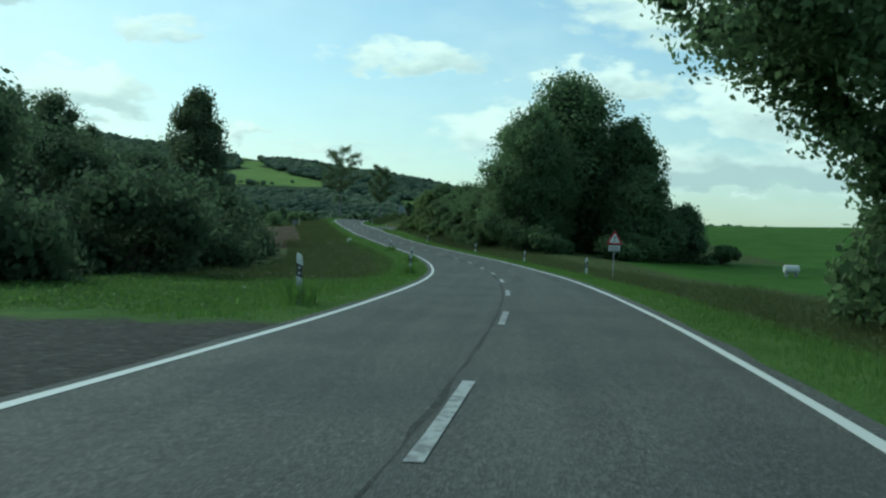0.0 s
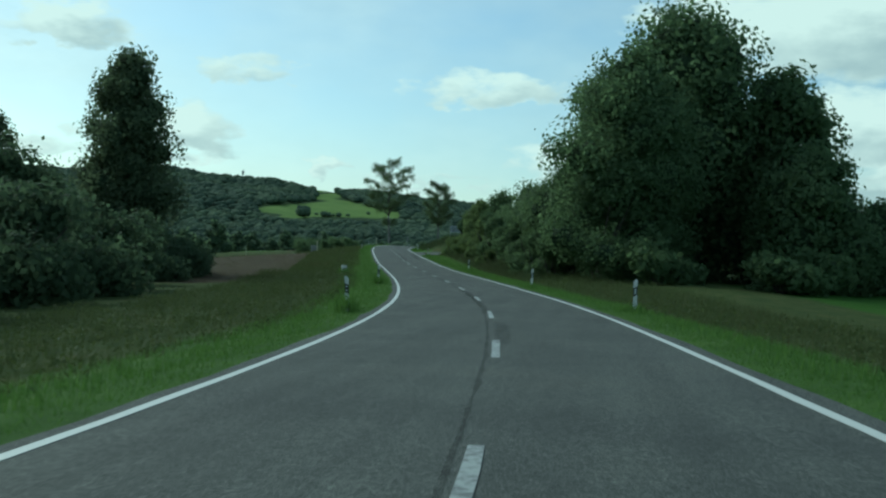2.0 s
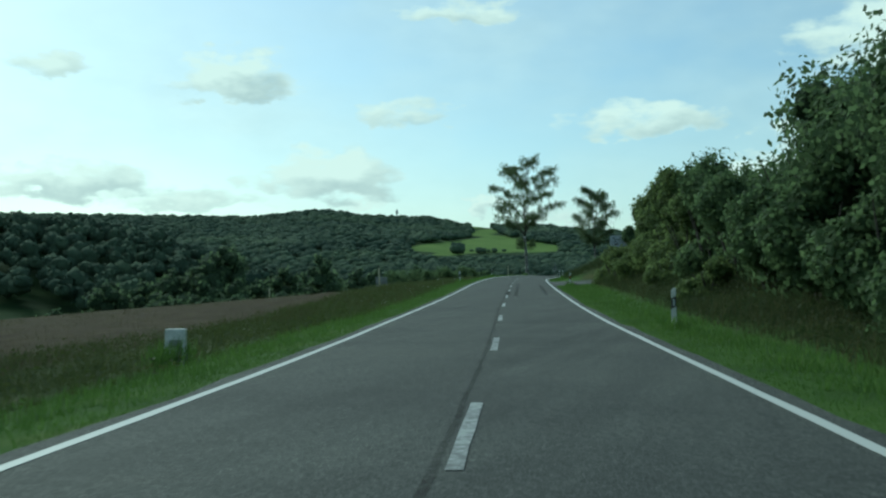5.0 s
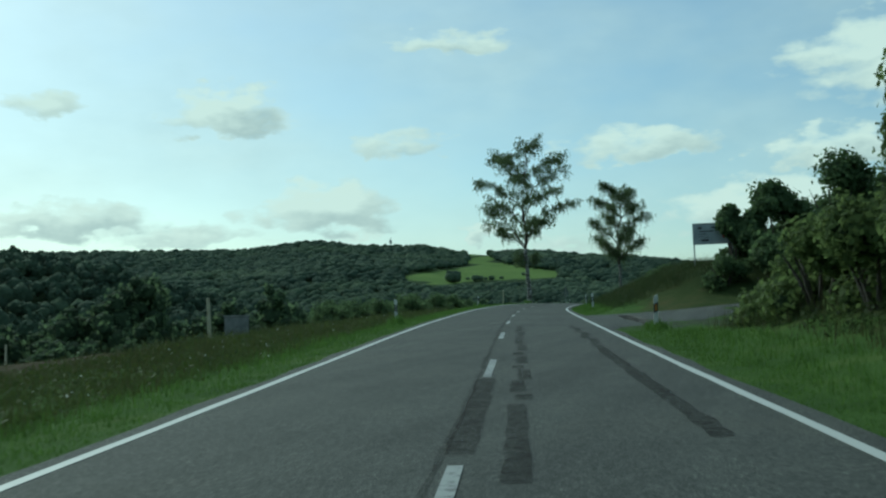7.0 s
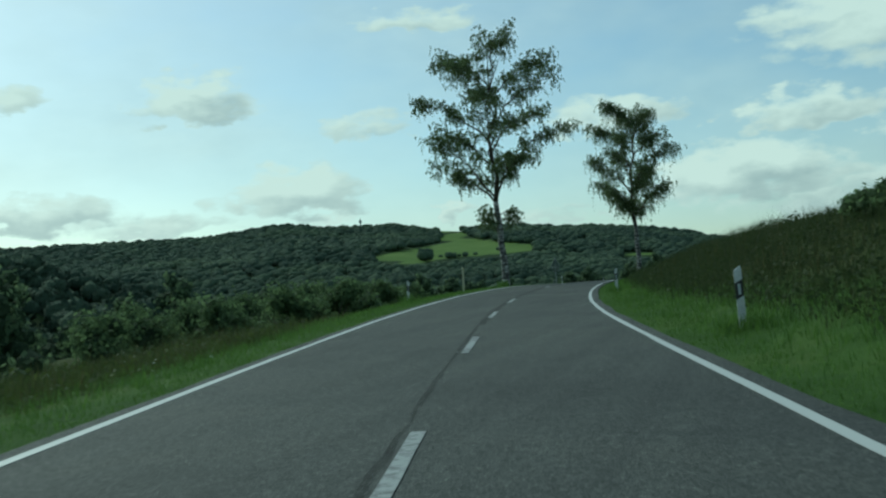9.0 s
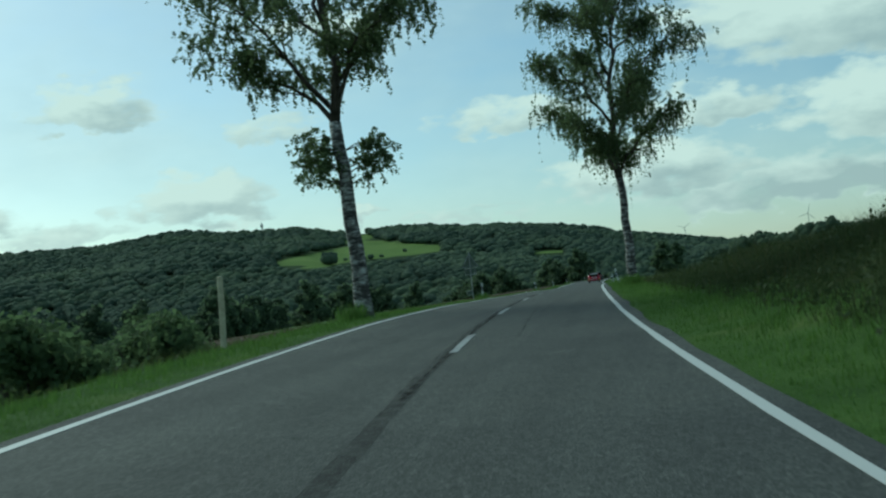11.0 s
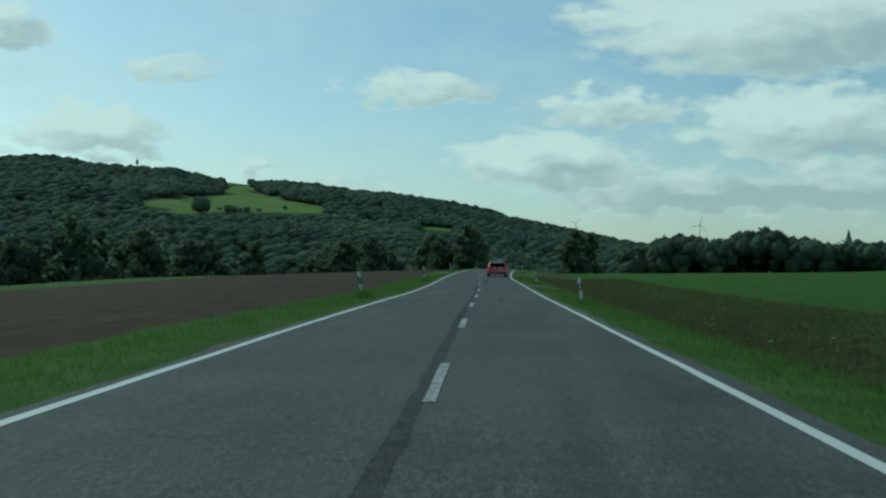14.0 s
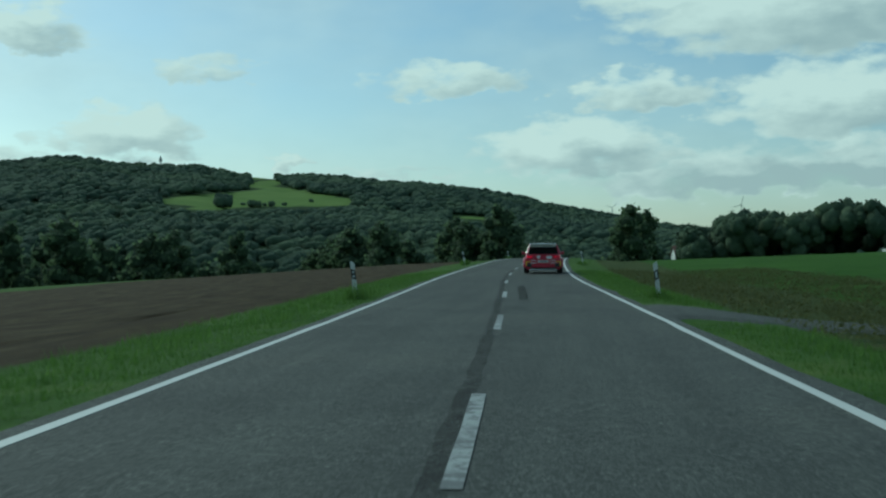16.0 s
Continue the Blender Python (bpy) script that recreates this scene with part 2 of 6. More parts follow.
def ground_material():
    """Turf, rough meadow, crop, ploughed earth, gravel and forest floor, by the field plan stored on the sheet."""
    m, nt, b = shader("soil_and_turf")

    def zone(name):
        a = nt.nodes.new("ShaderNodeAttribute")
        a.attribute_name = name
        n = noise_tex(nt, 1.6, 5.0, 0.65)
        s = nt.nodes.new("ShaderNodeMath")
        s.operation = "MULTIPLY_ADD"
        nt.links.new(n, s.inputs[0])
        s.inputs[1].default_value = 0.9
        nt.links.new(a.outputs["Fac"], s.inputs[2])
        r = nt.nodes.new("ShaderNodeMapRange")
        nt.links.new(s.outputs[0], r.inputs["Value"])
        r.inputs["From Min"].default_value, r.inputs["From Max"].default_value = 0.85, 1.05
        return r.outputs[0]

    patch = noise_tex(nt, 0.45, 6.0, 0.6)
    blade = noise_tex(nt, 14.0, 4.0, 0.7)
    turf = ramp_of(nt, patch, [(0.3, (0.055, 0.1, 0.024)), (0.55, (0.084, 0.145, 0.034)), (0.75, (0.125, 0.17, 0.048))])
    rough_m = ramp_of(nt, noise_tex(nt, 0.8, 7.0, 0.65), [(0.3, (0.042, 0.065, 0.021)), (0.52, (0.07, 0.09, 0.031)), (0.72, (0.105, 0.1, 0.043))])
    crop = ramp_of(nt, noise_tex(nt, 0.2, 5.0), [(0.3, (0.045, 0.1, 0.015)), (0.7, (0.068, 0.135, 0.022))])
    earth = ramp_of(nt, noise_tex(nt, 1.7, 8.0, 0.7, (1.0, 0.25, 1.0)), [(0.3, (0.042, 0.032, 0.02)), (0.52, (0.07, 0.053, 0.032)), (0.72, (0.11, 0.09, 0.052))])
    gravel = ramp_of(nt, noise_tex(nt, 6.0, 6.0, 0.7), [(0.3, (0.04, 0.04, 0.037)), (0.55, (0.075, 0.073, 0.066)), (0.75, (0.16, 0.15, 0.13))])
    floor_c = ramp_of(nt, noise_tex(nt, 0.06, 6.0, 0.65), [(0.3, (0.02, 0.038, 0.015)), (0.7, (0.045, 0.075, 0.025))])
    hill = ramp_of(nt, noise_tex(nt, 0.012, 5.0), [(0.3, (0.12, 0.19, 0.045)), (0.7, (0.17, 0.245, 0.065))])
    col = turf
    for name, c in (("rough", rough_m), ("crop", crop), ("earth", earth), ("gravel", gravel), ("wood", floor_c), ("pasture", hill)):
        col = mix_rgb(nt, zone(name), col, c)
    col = mix_rgb(nt, 0.6, col, ramp_of(nt, blade, [(0.3, (0.5, 0.5, 0.5)), (0.7, (1.0, 1.0, 1.0))]), "MULTIPLY")
    nt.links.new(col, b.inputs["Base Color"])
    b.inputs["Roughness"].default_value = 0.95
    b.inputs["Specular IOR Level"].default_value = 0.05
    bump_of(nt, b, blade, 0.8, 0.08)
    return m


M = {}
M["asphalt"] = asphalt_material()
M["line"] = paint_material("edge_paint", (0.5, 0.51, 0.49), 0.4)
M["dash"] = paint_material("dash_paint", (0.29, 0.3, 0.29), 0.67)
M["ground"] = ground_material()


def smear_material(name, colour, scale, lo, hi, most):
    """A thin ragged film on the road: the asphalt shows through where it has worn off."""
    m, nt, b = shader(name)
    f = noise_tex(nt, scale, 6.0, 0.72)
    fine = noise_tex(nt, 40.0, 2.0, 0.6)
    col = ramp_of(nt, fine, [(0.3, tuple(0.6 * c for c in colour)), (0.7, tuple(1.4 * c for c in colour))])
    nt.links.new(col, b.inputs["Base Color"])
    b.inputs["Roughness"].default_value = 0.85
    b.inputs["Specular IOR Level"].default_value = 0.15
    r = nt.nodes.new("ShaderNodeMapRange")
    nt.links.new(f, r.inputs["Value"])
    r.inputs["From Min"].default_value, r.inputs["From Max"].default_value, r.inputs["To Max"].default_value = lo, hi, most
    clear = nt.nodes.new("ShaderNodeBsdfTransparent")
    mx = nt.nodes.new("ShaderNodeMixShader")
    nt.links.new(r.outputs[0], mx.inputs[0])
    nt.links.new(clear.outputs[0], mx.inputs[1])
    nt.links.new(b.outputs[0], mx.inputs[2])
    out = [n for n in nt.nodes if n.type == "OUTPUT_MATERIAL"][0]
    nt.links.new(mx.outputs[0], out.inputs[0])
    return m


M["tar"] = smear_material("tar_seam", (0.028, 0.028, 0.028), 3.0, 0.25, 0.75, 0.55)
M["crack"] = smear_material("open_joint", (0.012, 0.012, 0.012), 2.2, 0.42, 0.6, 0.7)
M["rubber"] = smear_material("rubber_mark", (0.014, 0.014, 0.014), 7.0, 0.3, 0.62, 0.6)
M["faint"] = smear_material("faint_rubber_mark", (0.014, 0.014, 0.014), 6.0, 0.4, 0.75, 0.55)
M["white"] = surface("white_plastic", [(0.3, (0.55, 0.56, 0.52)), (0.6, (0.78, 0.78, 0.75))], 6.0, 0.5, spread=0.15)
M["black"] = surface("black_plastic", [(0.3, (0.012, 0.012, 0.013)), (0.7, (0.03, 0.03, 0.03))], 8.0, 0.5)
M["reflector"] = surface("reflector_glass", [(0.3, (0.5, 0.52, 0.52)), (0.7, (0.72, 0.74, 0.74))], 60.0, 0.2)
M["amber"] = surface("amber_reflector", [(0.3, (0.5, 0.2, 0.03)), (0.7, (0.6, 0.26, 0.04))], 60.0, 0.2)
M["steel"] = surface("galvanised_steel", [(0.3, (0.25, 0.26, 0.27)), (0.7, (0.4, 0.41, 0.42))], 7.0, 0.45, 0.6)
M["signback"] = surface("dull_sheet_metal", [(0.3, (0.09, 0.115, 0.09)), (0.7, (0.14, 0.17, 0.138))], 4.0, 0.6, 0.2)
M["signwhite"] = surface("sign_white", [(0.3, (0.62, 0.62, 0.6)), (0.7, (0.78, 0.78, 0.77))], 3.0, 0.4)
M["boardface"] = surface("faded_board_paint", [(0.3, (0.3, 0.34, 0.35)), (0.7, (0.44, 0.47, 0.48))], 2.0, 0.6)
M["signred"] = surface("sign_red", [(0.3, (0.35, 0.02, 0.03)), (0.7, (0.48, 0.03, 0.04))], 3.0, 0.4)
M["bark"] = surface("grey_brown_bark", [(0.3, (0.045, 0.036, 0.028)), (0.7, (0.12, 0.1, 0.08))], 4.0, 0.9, bump=(0.8, 0.05))
M["wood"] = surface("weathered_wood", [(0.3, (0.42, 0.38, 0.25)), (0.7, (0.62, 0.58, 0.4))], 6.0, 0.85, bump=(0.5, 0.02))
M["concrete"] = surface("old_concrete", [(0.3, (0.17, 0.18, 0.17)), (0.7, (0.32, 0.33, 0.31))], 3.0, 0.9, bump=(0.5, 0.02))
M["sett"] = surface("worn_paving_setts", [(0.3, (0.06, 0.056, 0.046)), (0.7, (0.12, 0.11, 0.09))], 3.0, 0.9, spread=0.35, bump=(0.5, 0.02))
M["leaf_slope"] = leaf_material("slope_wood_leaves", (0.105, 0.15, 0.082), (0.18, 0.24, 0.122), 0.55)
M["leaf_oak"] = leaf_material("dark_broad_leaves", (0.12, 0.175, 0.088), (0.19, 0.26, 0.125), 0.64)
M["leaf_bush"] = leaf_material("bush_leaves", (0.1, 0.148, 0.07), (0.16, 0.22, 0.1), 0.62)
M["leaf_willow"] = leaf_material("willow_thicket_leaves", (0.076, 0.11, 0.062), (0.12, 0.16, 0.088), 0.6)
M["leaf_light"] = leaf_material("light_bush_leaves", (0.12, 0.165, 0.062), (0.2, 0.25, 0.095), 0.6)
M["leaf_birch"] = leaf_material("birch_leaves", (0.11, 0.15, 0.075), (0.19, 0.24, 0.115), 0.62)
M["leaf_poplar"] = leaf_material("poplar_leaves", (0.1, 0.135, 0.078), (0.18, 0.22, 0.12), 0.64)
# filling of the crowns, coloured dark so that gaps between leaves read as shade
M["core"] = surface("shade_dark_foliage", [(0.3, (0.045, 0.066, 0.036)), (0.7, (0.08, 0.112, 0.058))], 1.2, 0.95, bump=(1.0, 0.3), spec=0.1)
M["blade"] = leaf_material("grass_blades", (0.075, 0.14, 0.03), (0.17, 0.27, 0.066), 0.45)
M["straw"] = leaf_material("dry_tall_grass", (0.06, 0.072, 0.03), (0.14, 0.125, 0.058), 0.35)
M["meadow"] = leaf_material("meadow_grass", (0.06, 0.088, 0.026), (0.125, 0.15, 0.05), 0.35)
M["umbel"] = leaf_material("white_petals", (0.5, 0.52, 0.45), (0.7, 0.72, 0.66), 0.3)
# weed greens darkened: cloud shade over the right bank put into the colour
M["shaded_weed"] = leaf_material("shaded_bank_weeds", (0.04, 0.062, 0.023), (0.082, 0.1, 0.04), 0.4)
M["olive"] = leaf_material("olive_meadow_grass", (0.075, 0.09, 0.034), (0.145, 0.145, 0.06), 0.4)
M["green"] = leaf_material("lush_grass", (0.08, 0.14, 0.034), (0.16, 0.245, 0.066), 0.45)
M["weed"] = leaf_material("dark_weeds", (0.062, 0.086, 0.03), (0.12, 0.138, 0.052), 0.4)


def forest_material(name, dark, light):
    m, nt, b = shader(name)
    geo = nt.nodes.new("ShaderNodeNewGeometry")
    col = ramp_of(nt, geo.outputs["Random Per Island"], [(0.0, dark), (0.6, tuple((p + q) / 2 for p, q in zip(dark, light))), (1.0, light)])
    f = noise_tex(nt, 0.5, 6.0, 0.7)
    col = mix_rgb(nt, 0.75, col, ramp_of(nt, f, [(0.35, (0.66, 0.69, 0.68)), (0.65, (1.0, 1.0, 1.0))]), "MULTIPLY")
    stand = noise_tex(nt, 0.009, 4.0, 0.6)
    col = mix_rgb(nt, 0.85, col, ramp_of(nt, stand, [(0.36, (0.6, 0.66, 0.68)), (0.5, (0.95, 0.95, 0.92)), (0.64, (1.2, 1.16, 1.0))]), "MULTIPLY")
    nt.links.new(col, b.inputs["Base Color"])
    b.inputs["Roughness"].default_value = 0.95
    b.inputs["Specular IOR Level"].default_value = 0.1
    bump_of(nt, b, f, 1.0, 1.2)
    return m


# both greens pulled towards blue: distance haze put into the colour
M["forest"] = forest_material("hazy_wood_canopy", (0.07, 0.1, 0.07), (0.108, 0.146, 0.094))


def birch_bark():
    m, nt, b = shader("birch_bark")
    ring = noise_tex(nt, 1.0, 5.0, 0.65, (2.5, 2.5, 9.0))
    patch = noise_tex(nt, 1.0, 4.0, 0.6, (4.0, 4.0, 2.2))
    col = ramp_of(nt, ring, [(0.42, (0.03, 0.028, 0.025)), (0.51, (0.18, 0.17, 0.155)), (0.62, (0.46, 0.45, 0.42))])
    col = mix_rgb(nt, ramp_of(nt, patch, [(0.5, (0.0, 0.0, 0.0)), (0.62, (0.9, 0.9, 0.9))]), col, (0.045, 0.04, 0.035))
    nt.links.new(col, b.inputs["Base Color"])
    b.inputs["Roughness"].default_value = 0.85
    bump_of(nt, b, ring, 0.8, 0.04)
    return m


M["birch"] = birch_bark()

# ---- road plan: heading (degrees), slope (%) and cross fall (%) every 24 m ----
HEADING = [-0.49, -2.58, 0.29, 3.01, 6.09, 10.09, 11.99, 12.78, 12.12, 12.11, 11.46, 10.39, 6.59, 3.67, 2.49, 1.82, 2.16, 1.91, 2.35, 2.85, 0.87, -0.0, -1.0, -1.8, -2.0]
SLOPE = [-2.18, -0.14, -0.15, -0.11, 0.92, 1.63, 2.17, 3.06, 3.71, 4.15, 3.55, 3.39, 3.54, 2.74, 1.27, 0.93, 0.75, 0.43, 1.27, 1.4, 1.92, 2.03, 1.2, 0.0, -0.5]
FALL = [1.07, 1.66, 2.09, 3.56, 2.96, 1.23, 1.01, -0.46, 0.55, -0.74, -1.39, -3.38, -4.41, -3.67, 0.04, 1.34, -0.04, -0.52, -0.75, -0.88, -0.32, -0.06, 0.0, 0.0, 0.0]
STEP = 1.0
SS = np.arange(-400.0, 2900.0, STEP)
at24 = np.arange(25) * 24.0
psi = np.radians(np.interp(SS, at24, HEADING))
slope = np.interp(SS, at24, SLOPE) / 100 * (SS > -60) * (SS < 640)
RX, RY, RZ = np.cumsum(-np.sin(psi)) * STEP, np.cumsum(np.cos(psi)) * STEP, np.cumsum(slope) * STEP
zero = int(np.argmin(abs(SS)))
RX, RY, RZ = RX - RX[zero] + 0.005, RY - RY[zero], RZ - RZ[zero] + -0.014
FALLS = np.interp(SS, at24, FALL) / 100
HALF_L, HALF_R = 3.02, 2.945


def centre(s):
    return np.interp(s, SS, RX), np.interp(s, SS, RY), np.interp(s, SS, RZ), np.interp(s, SS, psi), np.interp(s, SS, FALLS)


def plan(s, w):
    """World x, y of a place s metres along the road and w metres to its right."""
    x, y, _, p, _ = centre(s)
    near = np.clip(w, -70, 70)
    return x + np.cos(p) * near + (w - near), y + np.sin(p) * near


# heights beside the road, over the road, at these distances from its middle
REACH = [3.4, 4.2, 6.0, 9.0, 16.0, 30.0, 50.0, 75.0, 120.0, 250.0]
LEFT_S = [-60, 30, 100, 170, 225, 262, 285, 325, 345, 370, 620]
LEFT_H = [(0, 0, -0.1, -0.1, -0.1, -0.2, -0.3, -0.5, -2, -8), (0, 0, -0.1, -0.2, -0.3, -0.3, -0.5, -1, -3, -9), (0, -0.1, -0.4, -0.6, -0.8, -1, -1.3, -2, -4, -9),
          (0, -0.1, -0.4, -0.8, -1.2, -1.8, -2.6, -4, -7, -12), (0, -0.05, -0.2, -0.3, -0.8, -1.9, -3.5, -6, -10, -15), (0, -0.05, -0.2, -0.5, -1.8, -4.5, -8, -11, -14, -17),
          (0, 0, -0.2, -0.9, -4, -8, -11, -13, -15, -17), (0, 0, -0.1, -0.6, -2.5, -5.5, -8, -10, -13, -17), (0, 0, -0.2, -0.4, -1.0, -1.8, -3, -6, -13, -17),
          (0, -0.05, -0.25, -0.35, -0.6, -1.3, -2.3, -6, -14, -17), (0, -0.05, -0.25, -0.35, -0.6, -1.4, -2.5, -6, -14, -17)]
RIGHT_S = [-60, 30, 110, 145, 212, 222, 240, 246, 300, 330, 345, 370, 620]
RIGHT_H = [(0, 0, -0.15, -0.3, -0.2, 0.3, 1.0, 2.0, 4.0, 9), (0, 0, -0.15, -0.3, -0.2, 0.3, 1.0, 2.0, 4.0, 9), (0, 0, -0.2, -0.4, -0.7, -1.2, -0.8, 1.0, 4.2, 9), (0, 0, -0.1, 0.0, 0.3, -0.4, 0.2, 1.8, 4.6, 9),
           (0, 0, 0.35, 1.7, 2.5, 3, 3.5, 4, 6, 9), (0, 0, 0.0, 0.05, 0.3, 1.2, 2.5, 4, 6, 9), (0, 0, 0.05, 0.3, 0.8, 1.6, 2.5, 4, 6, 9), (0, 0.05, 0.7, 2.2, 2.9, 3.3, 3.6, 4, 5, 7),
           (0, 0.05, 0.45, 1.6, 2.1, 2.3, 2.6, 3.0, 4, 6), (0, 0, 0.15, 0.7, 1.3, 1.6, 1.9, 2.2, 3, 5), (0, -0.05, -0.2, -0.2, 0.2, 0.7, 1.0, 1.4, 2, 4), (0, -0.05, -0.3, -0.5, -0.3, 0, 0.3, 0.8, 1.6, 3.4), (0, -0.05, -0.3, -0.5, -0.3, 0.1, 0.7, 1.8, 3.0, 5.0)]


def table(s, d, keys, rows):
    """The height at s and distance d, between the rows and columns of a table."""
    rows = np.array(rows, float)
    i = np.clip(np.searchsorted(keys, s) - 1, 0, len(keys) - 2)
    k = np.array(keys, float)
    t = np.clip((s - k[i]) / (k[i + 1] - k[i]), 0, 1)
    t = t * t * (3 - 2 * t)
    r = np.array(REACH)
    j = np.clip(np.searchsorted(r, d) - 1, 0, len(r) - 2)
    u = np.clip((d - r[j]) / (r[j + 1] - r[j]), 0, 1)
    return (rows[i, j] * (1 - u) + rows[i, j + 1] * u) * (1 - t) + (rows[i + 1, j] * (1 - u) + rows[i + 1, j + 1] * u) * t


# the wooded ridge: its height over the road, in degrees by bearing, seen from a place on the road
HX, HY, HZ = -42.0, 373.0, 8.0
RIDGE_AZ = [-100, -60, -45, -36, -32, -28, -26.3, -24.6, -23.2, -22, -20, -17.9, -16.7, -15.8, -15.3, -14.3, -13.8, -12.6, -10.9, -9.2, -7, -5, -3.7, -2.2, -0.7, 1.4, 3.5, 5.35, 8, 16, 30, 60, 100]
RIDGE_EL = [1.0, 3.9, 4.4, 4.6, 4.65, 4.6, 4.85, 5.05, 5.03, 4.82, 4.78, 4.78, 4.52, 4.3, 4.43, 4.43, 4.25, 4.35, 4.24, 4.02, 3.85, 3.6, 3.45, 3.15, 2.75, 2.35, 1.95, 1.6, 1.3, 0.9, 0.8, 0.6, 0.5]
RIDGE_R = 1720.0


def bearing(x, y):
    return np.degrees(np.arctan2(x - HX, y - HY)), np.hypot(x - HX, y - HY)


def hill(x, y):
    a, r = bearing(x, y)
    top = HZ + RIDGE_R * np.tan(np.radians(np.interp(a, RIDGE_AZ, RIDGE_EL)))
    t = np.clip((r - 330) / (RIDGE_R - 330), 0, 1.6)
    rise = np.where(t < 1, t ** 1.5, 1 - (t - 1) * 0.3)
    return -9 + (top + 9) * rise + 6 * np.sin(x * 0.011 + 1) * np.sin(y * 0.009) * np.clip(t * 3, 0, 1) * np.clip(2.2 - 2 * t, 0, 1)


def ground_z(s, w):
    """Height of the land at a place of the road plan."""
    s, w = np.broadcast_arrays(np.asarray(s, float), np.asarray(w, float))
    x, y = plan(s, w)
    _, _, z, _, f = centre(s)
    d = abs(w)
    side = np.where(w < 0, table(s, d, LEFT_S, LEFT_H), table(s, d, RIGHT_S, RIGHT_H))
    near = z + f * np.clip(w, -3.4, 3.4) + side - 0.03 - 0.05 * (d < 3.3)
    a, r = bearing(x, y)
    t = np.clip((r - 240) / 220, 0, 1) * (y > HY - 60) * np.clip((6.5 - a) / 4, 0, 1)
    t = t * t * (3 - 2 * t)
    spur = 36 * np.exp(-((x + 300) / 90) ** 2 - ((y - 545) / 130) ** 2)
    return near * (1 - t) + hill(x, y) * t + spur


def ground_at(x, y):
    """Height of the land at a place of the map."""
    s, w = float(y), float(x - np.interp(y, RY, RX))
    for _ in range(6):
        px, py = plan(np.float64(s), np.float64(w))
        s, w = s + y - float(py), w + x - float(px)
    return float(ground_z(np.float64(s), np.float64(w)))


def P(s, w, h=None, over=0.0):
    """A point over the land (over) or over the road's middle (h)."""
    x, y = plan(np.float64(s), np.float64(w))
    return Vector((float(x), float(y), float(centre(s)[2] + h if h is not None else ground_z(s, w)) + over))


def head_at(s):
    return math.degrees(float(centre(s)[3]))


def spot(s, w, turn=0.0, over=0.0):
    p = P(s, w, over=over)
    return pose(p.x, p.y, p.z, 0, 0, head_at(s) + turn)


# ---- mesh helpers ----
def mesh_of(name, verts, faces, mats, idx=None, smooth=False):
    me = bpy.data.meshes.new(name)
    me.from_pydata([tuple(v) for v in verts] if not isinstance(verts, np.ndarray) else verts.tolist(), [], faces if not isinstance(faces, np.ndarray) else faces.tolist())
    for m in mats:
        me.materials.append(m)
    if idx is not None:
        me.polygons.foreach_set("material_index", np.asarray(idx, np.int32))
    if smooth:
        me.polygons.foreach_set("use_smooth", np.ones(len(me.polygons), bool))
    me.update()
    return me


def part(name, bm, material, parent=None, label="", smooth=False):
    """One mesh object from a bmesh, under its thing."""
    me = bpy.data.meshes.new(name)
    bm.to_mesh(me)
    bm.free()
    me.materials.append(material)
    if smooth:
        me.polygons.foreach_set("use_smooth", np.ones(len(me.polygons), bool))
    ob = new(name, me)
    ob.parent = parent
    if label:
        ob["label"] = label
    return ob


def thing(name, m, label, category, group=""):
    ob = new(name)
    ob.empty_display_size = 0.3
    ob.matrix_world = m
    return tagged(ob, label, category, group)


def box(bm, x0, x1, y0, y1, z0, z1, bevel=0.0, taper=1.0):
    g = bmesh.ops.create_cube(bm, size=1.0)
    cx, cy = (x0 + x1) / 2, (y0 + y1) / 2
    for v in g["verts"]:
        k = taper if v.co.z > 0 else 1.0
        v.co = Vector((cx + v.co.x * (x1 - x0) * k, cy + v.co.y * (y1 - y0) * k, (z0 + z1) / 2 + v.co.z * (z1 - z0)))
    if bevel:
        es = list({e for v in g["verts"] for e in v.link_edges})
        bmesh.ops.bevel(bm, geom=es, offset=bevel, segments=2, affect="EDGES", profile=0.6)
    return bm


def tube(bm, pts, radii, sides=8, cap=True):
    """A tapered round bar along a line of points."""
    rings = []
    for i, p in enumerate(pts):
        p = Vector(p)
        a, b = Vector(pts[max(i - 1, 0)]), Vector(pts[min(i + 1, len(pts) - 1)])
        d = (b - a).normalized()
        u = d.cross(Vector((0, 0, 1)) if abs(d.z) < 0.9 else Vector((1, 0, 0))).normalized()
        v = d.cross(u)
        rings.append([bm.verts.new(p + (u * math.cos(k * 2 * math.pi / sides) + v * math.sin(k * 2 * math.pi / sides)) * radii[i]) for k in range(sides)])
    for r, q in zip(rings, rings[1:]):
        for k in range(sides):
            bm.faces.new((r[k], r[(k + 1) % sides], q[(k + 1) % sides], q[k]))
    if cap:
        bm.faces.new(rings[0][::-1])
        bm.faces.new(rings[-1])
    return bm


def prism(bm, outline, y0, y1):
    """An outline in x and z, drawn out along y."""
    a = [bm.verts.new((x, y0, z)) for x, z in outline]
    b = [bm.verts.new((x, y1, z)) for x, z in outline]
    bm.faces.new(a)
    bm.faces.new(b[::-1])
    n = len(a)
    for k in range(n):
        bm.faces.new((a[k], b[k], b[(k + 1) % n], a[(k + 1) % n]))
    bmesh.ops.recalc_face_normals(bm, faces=bm.faces[:])
    return bm


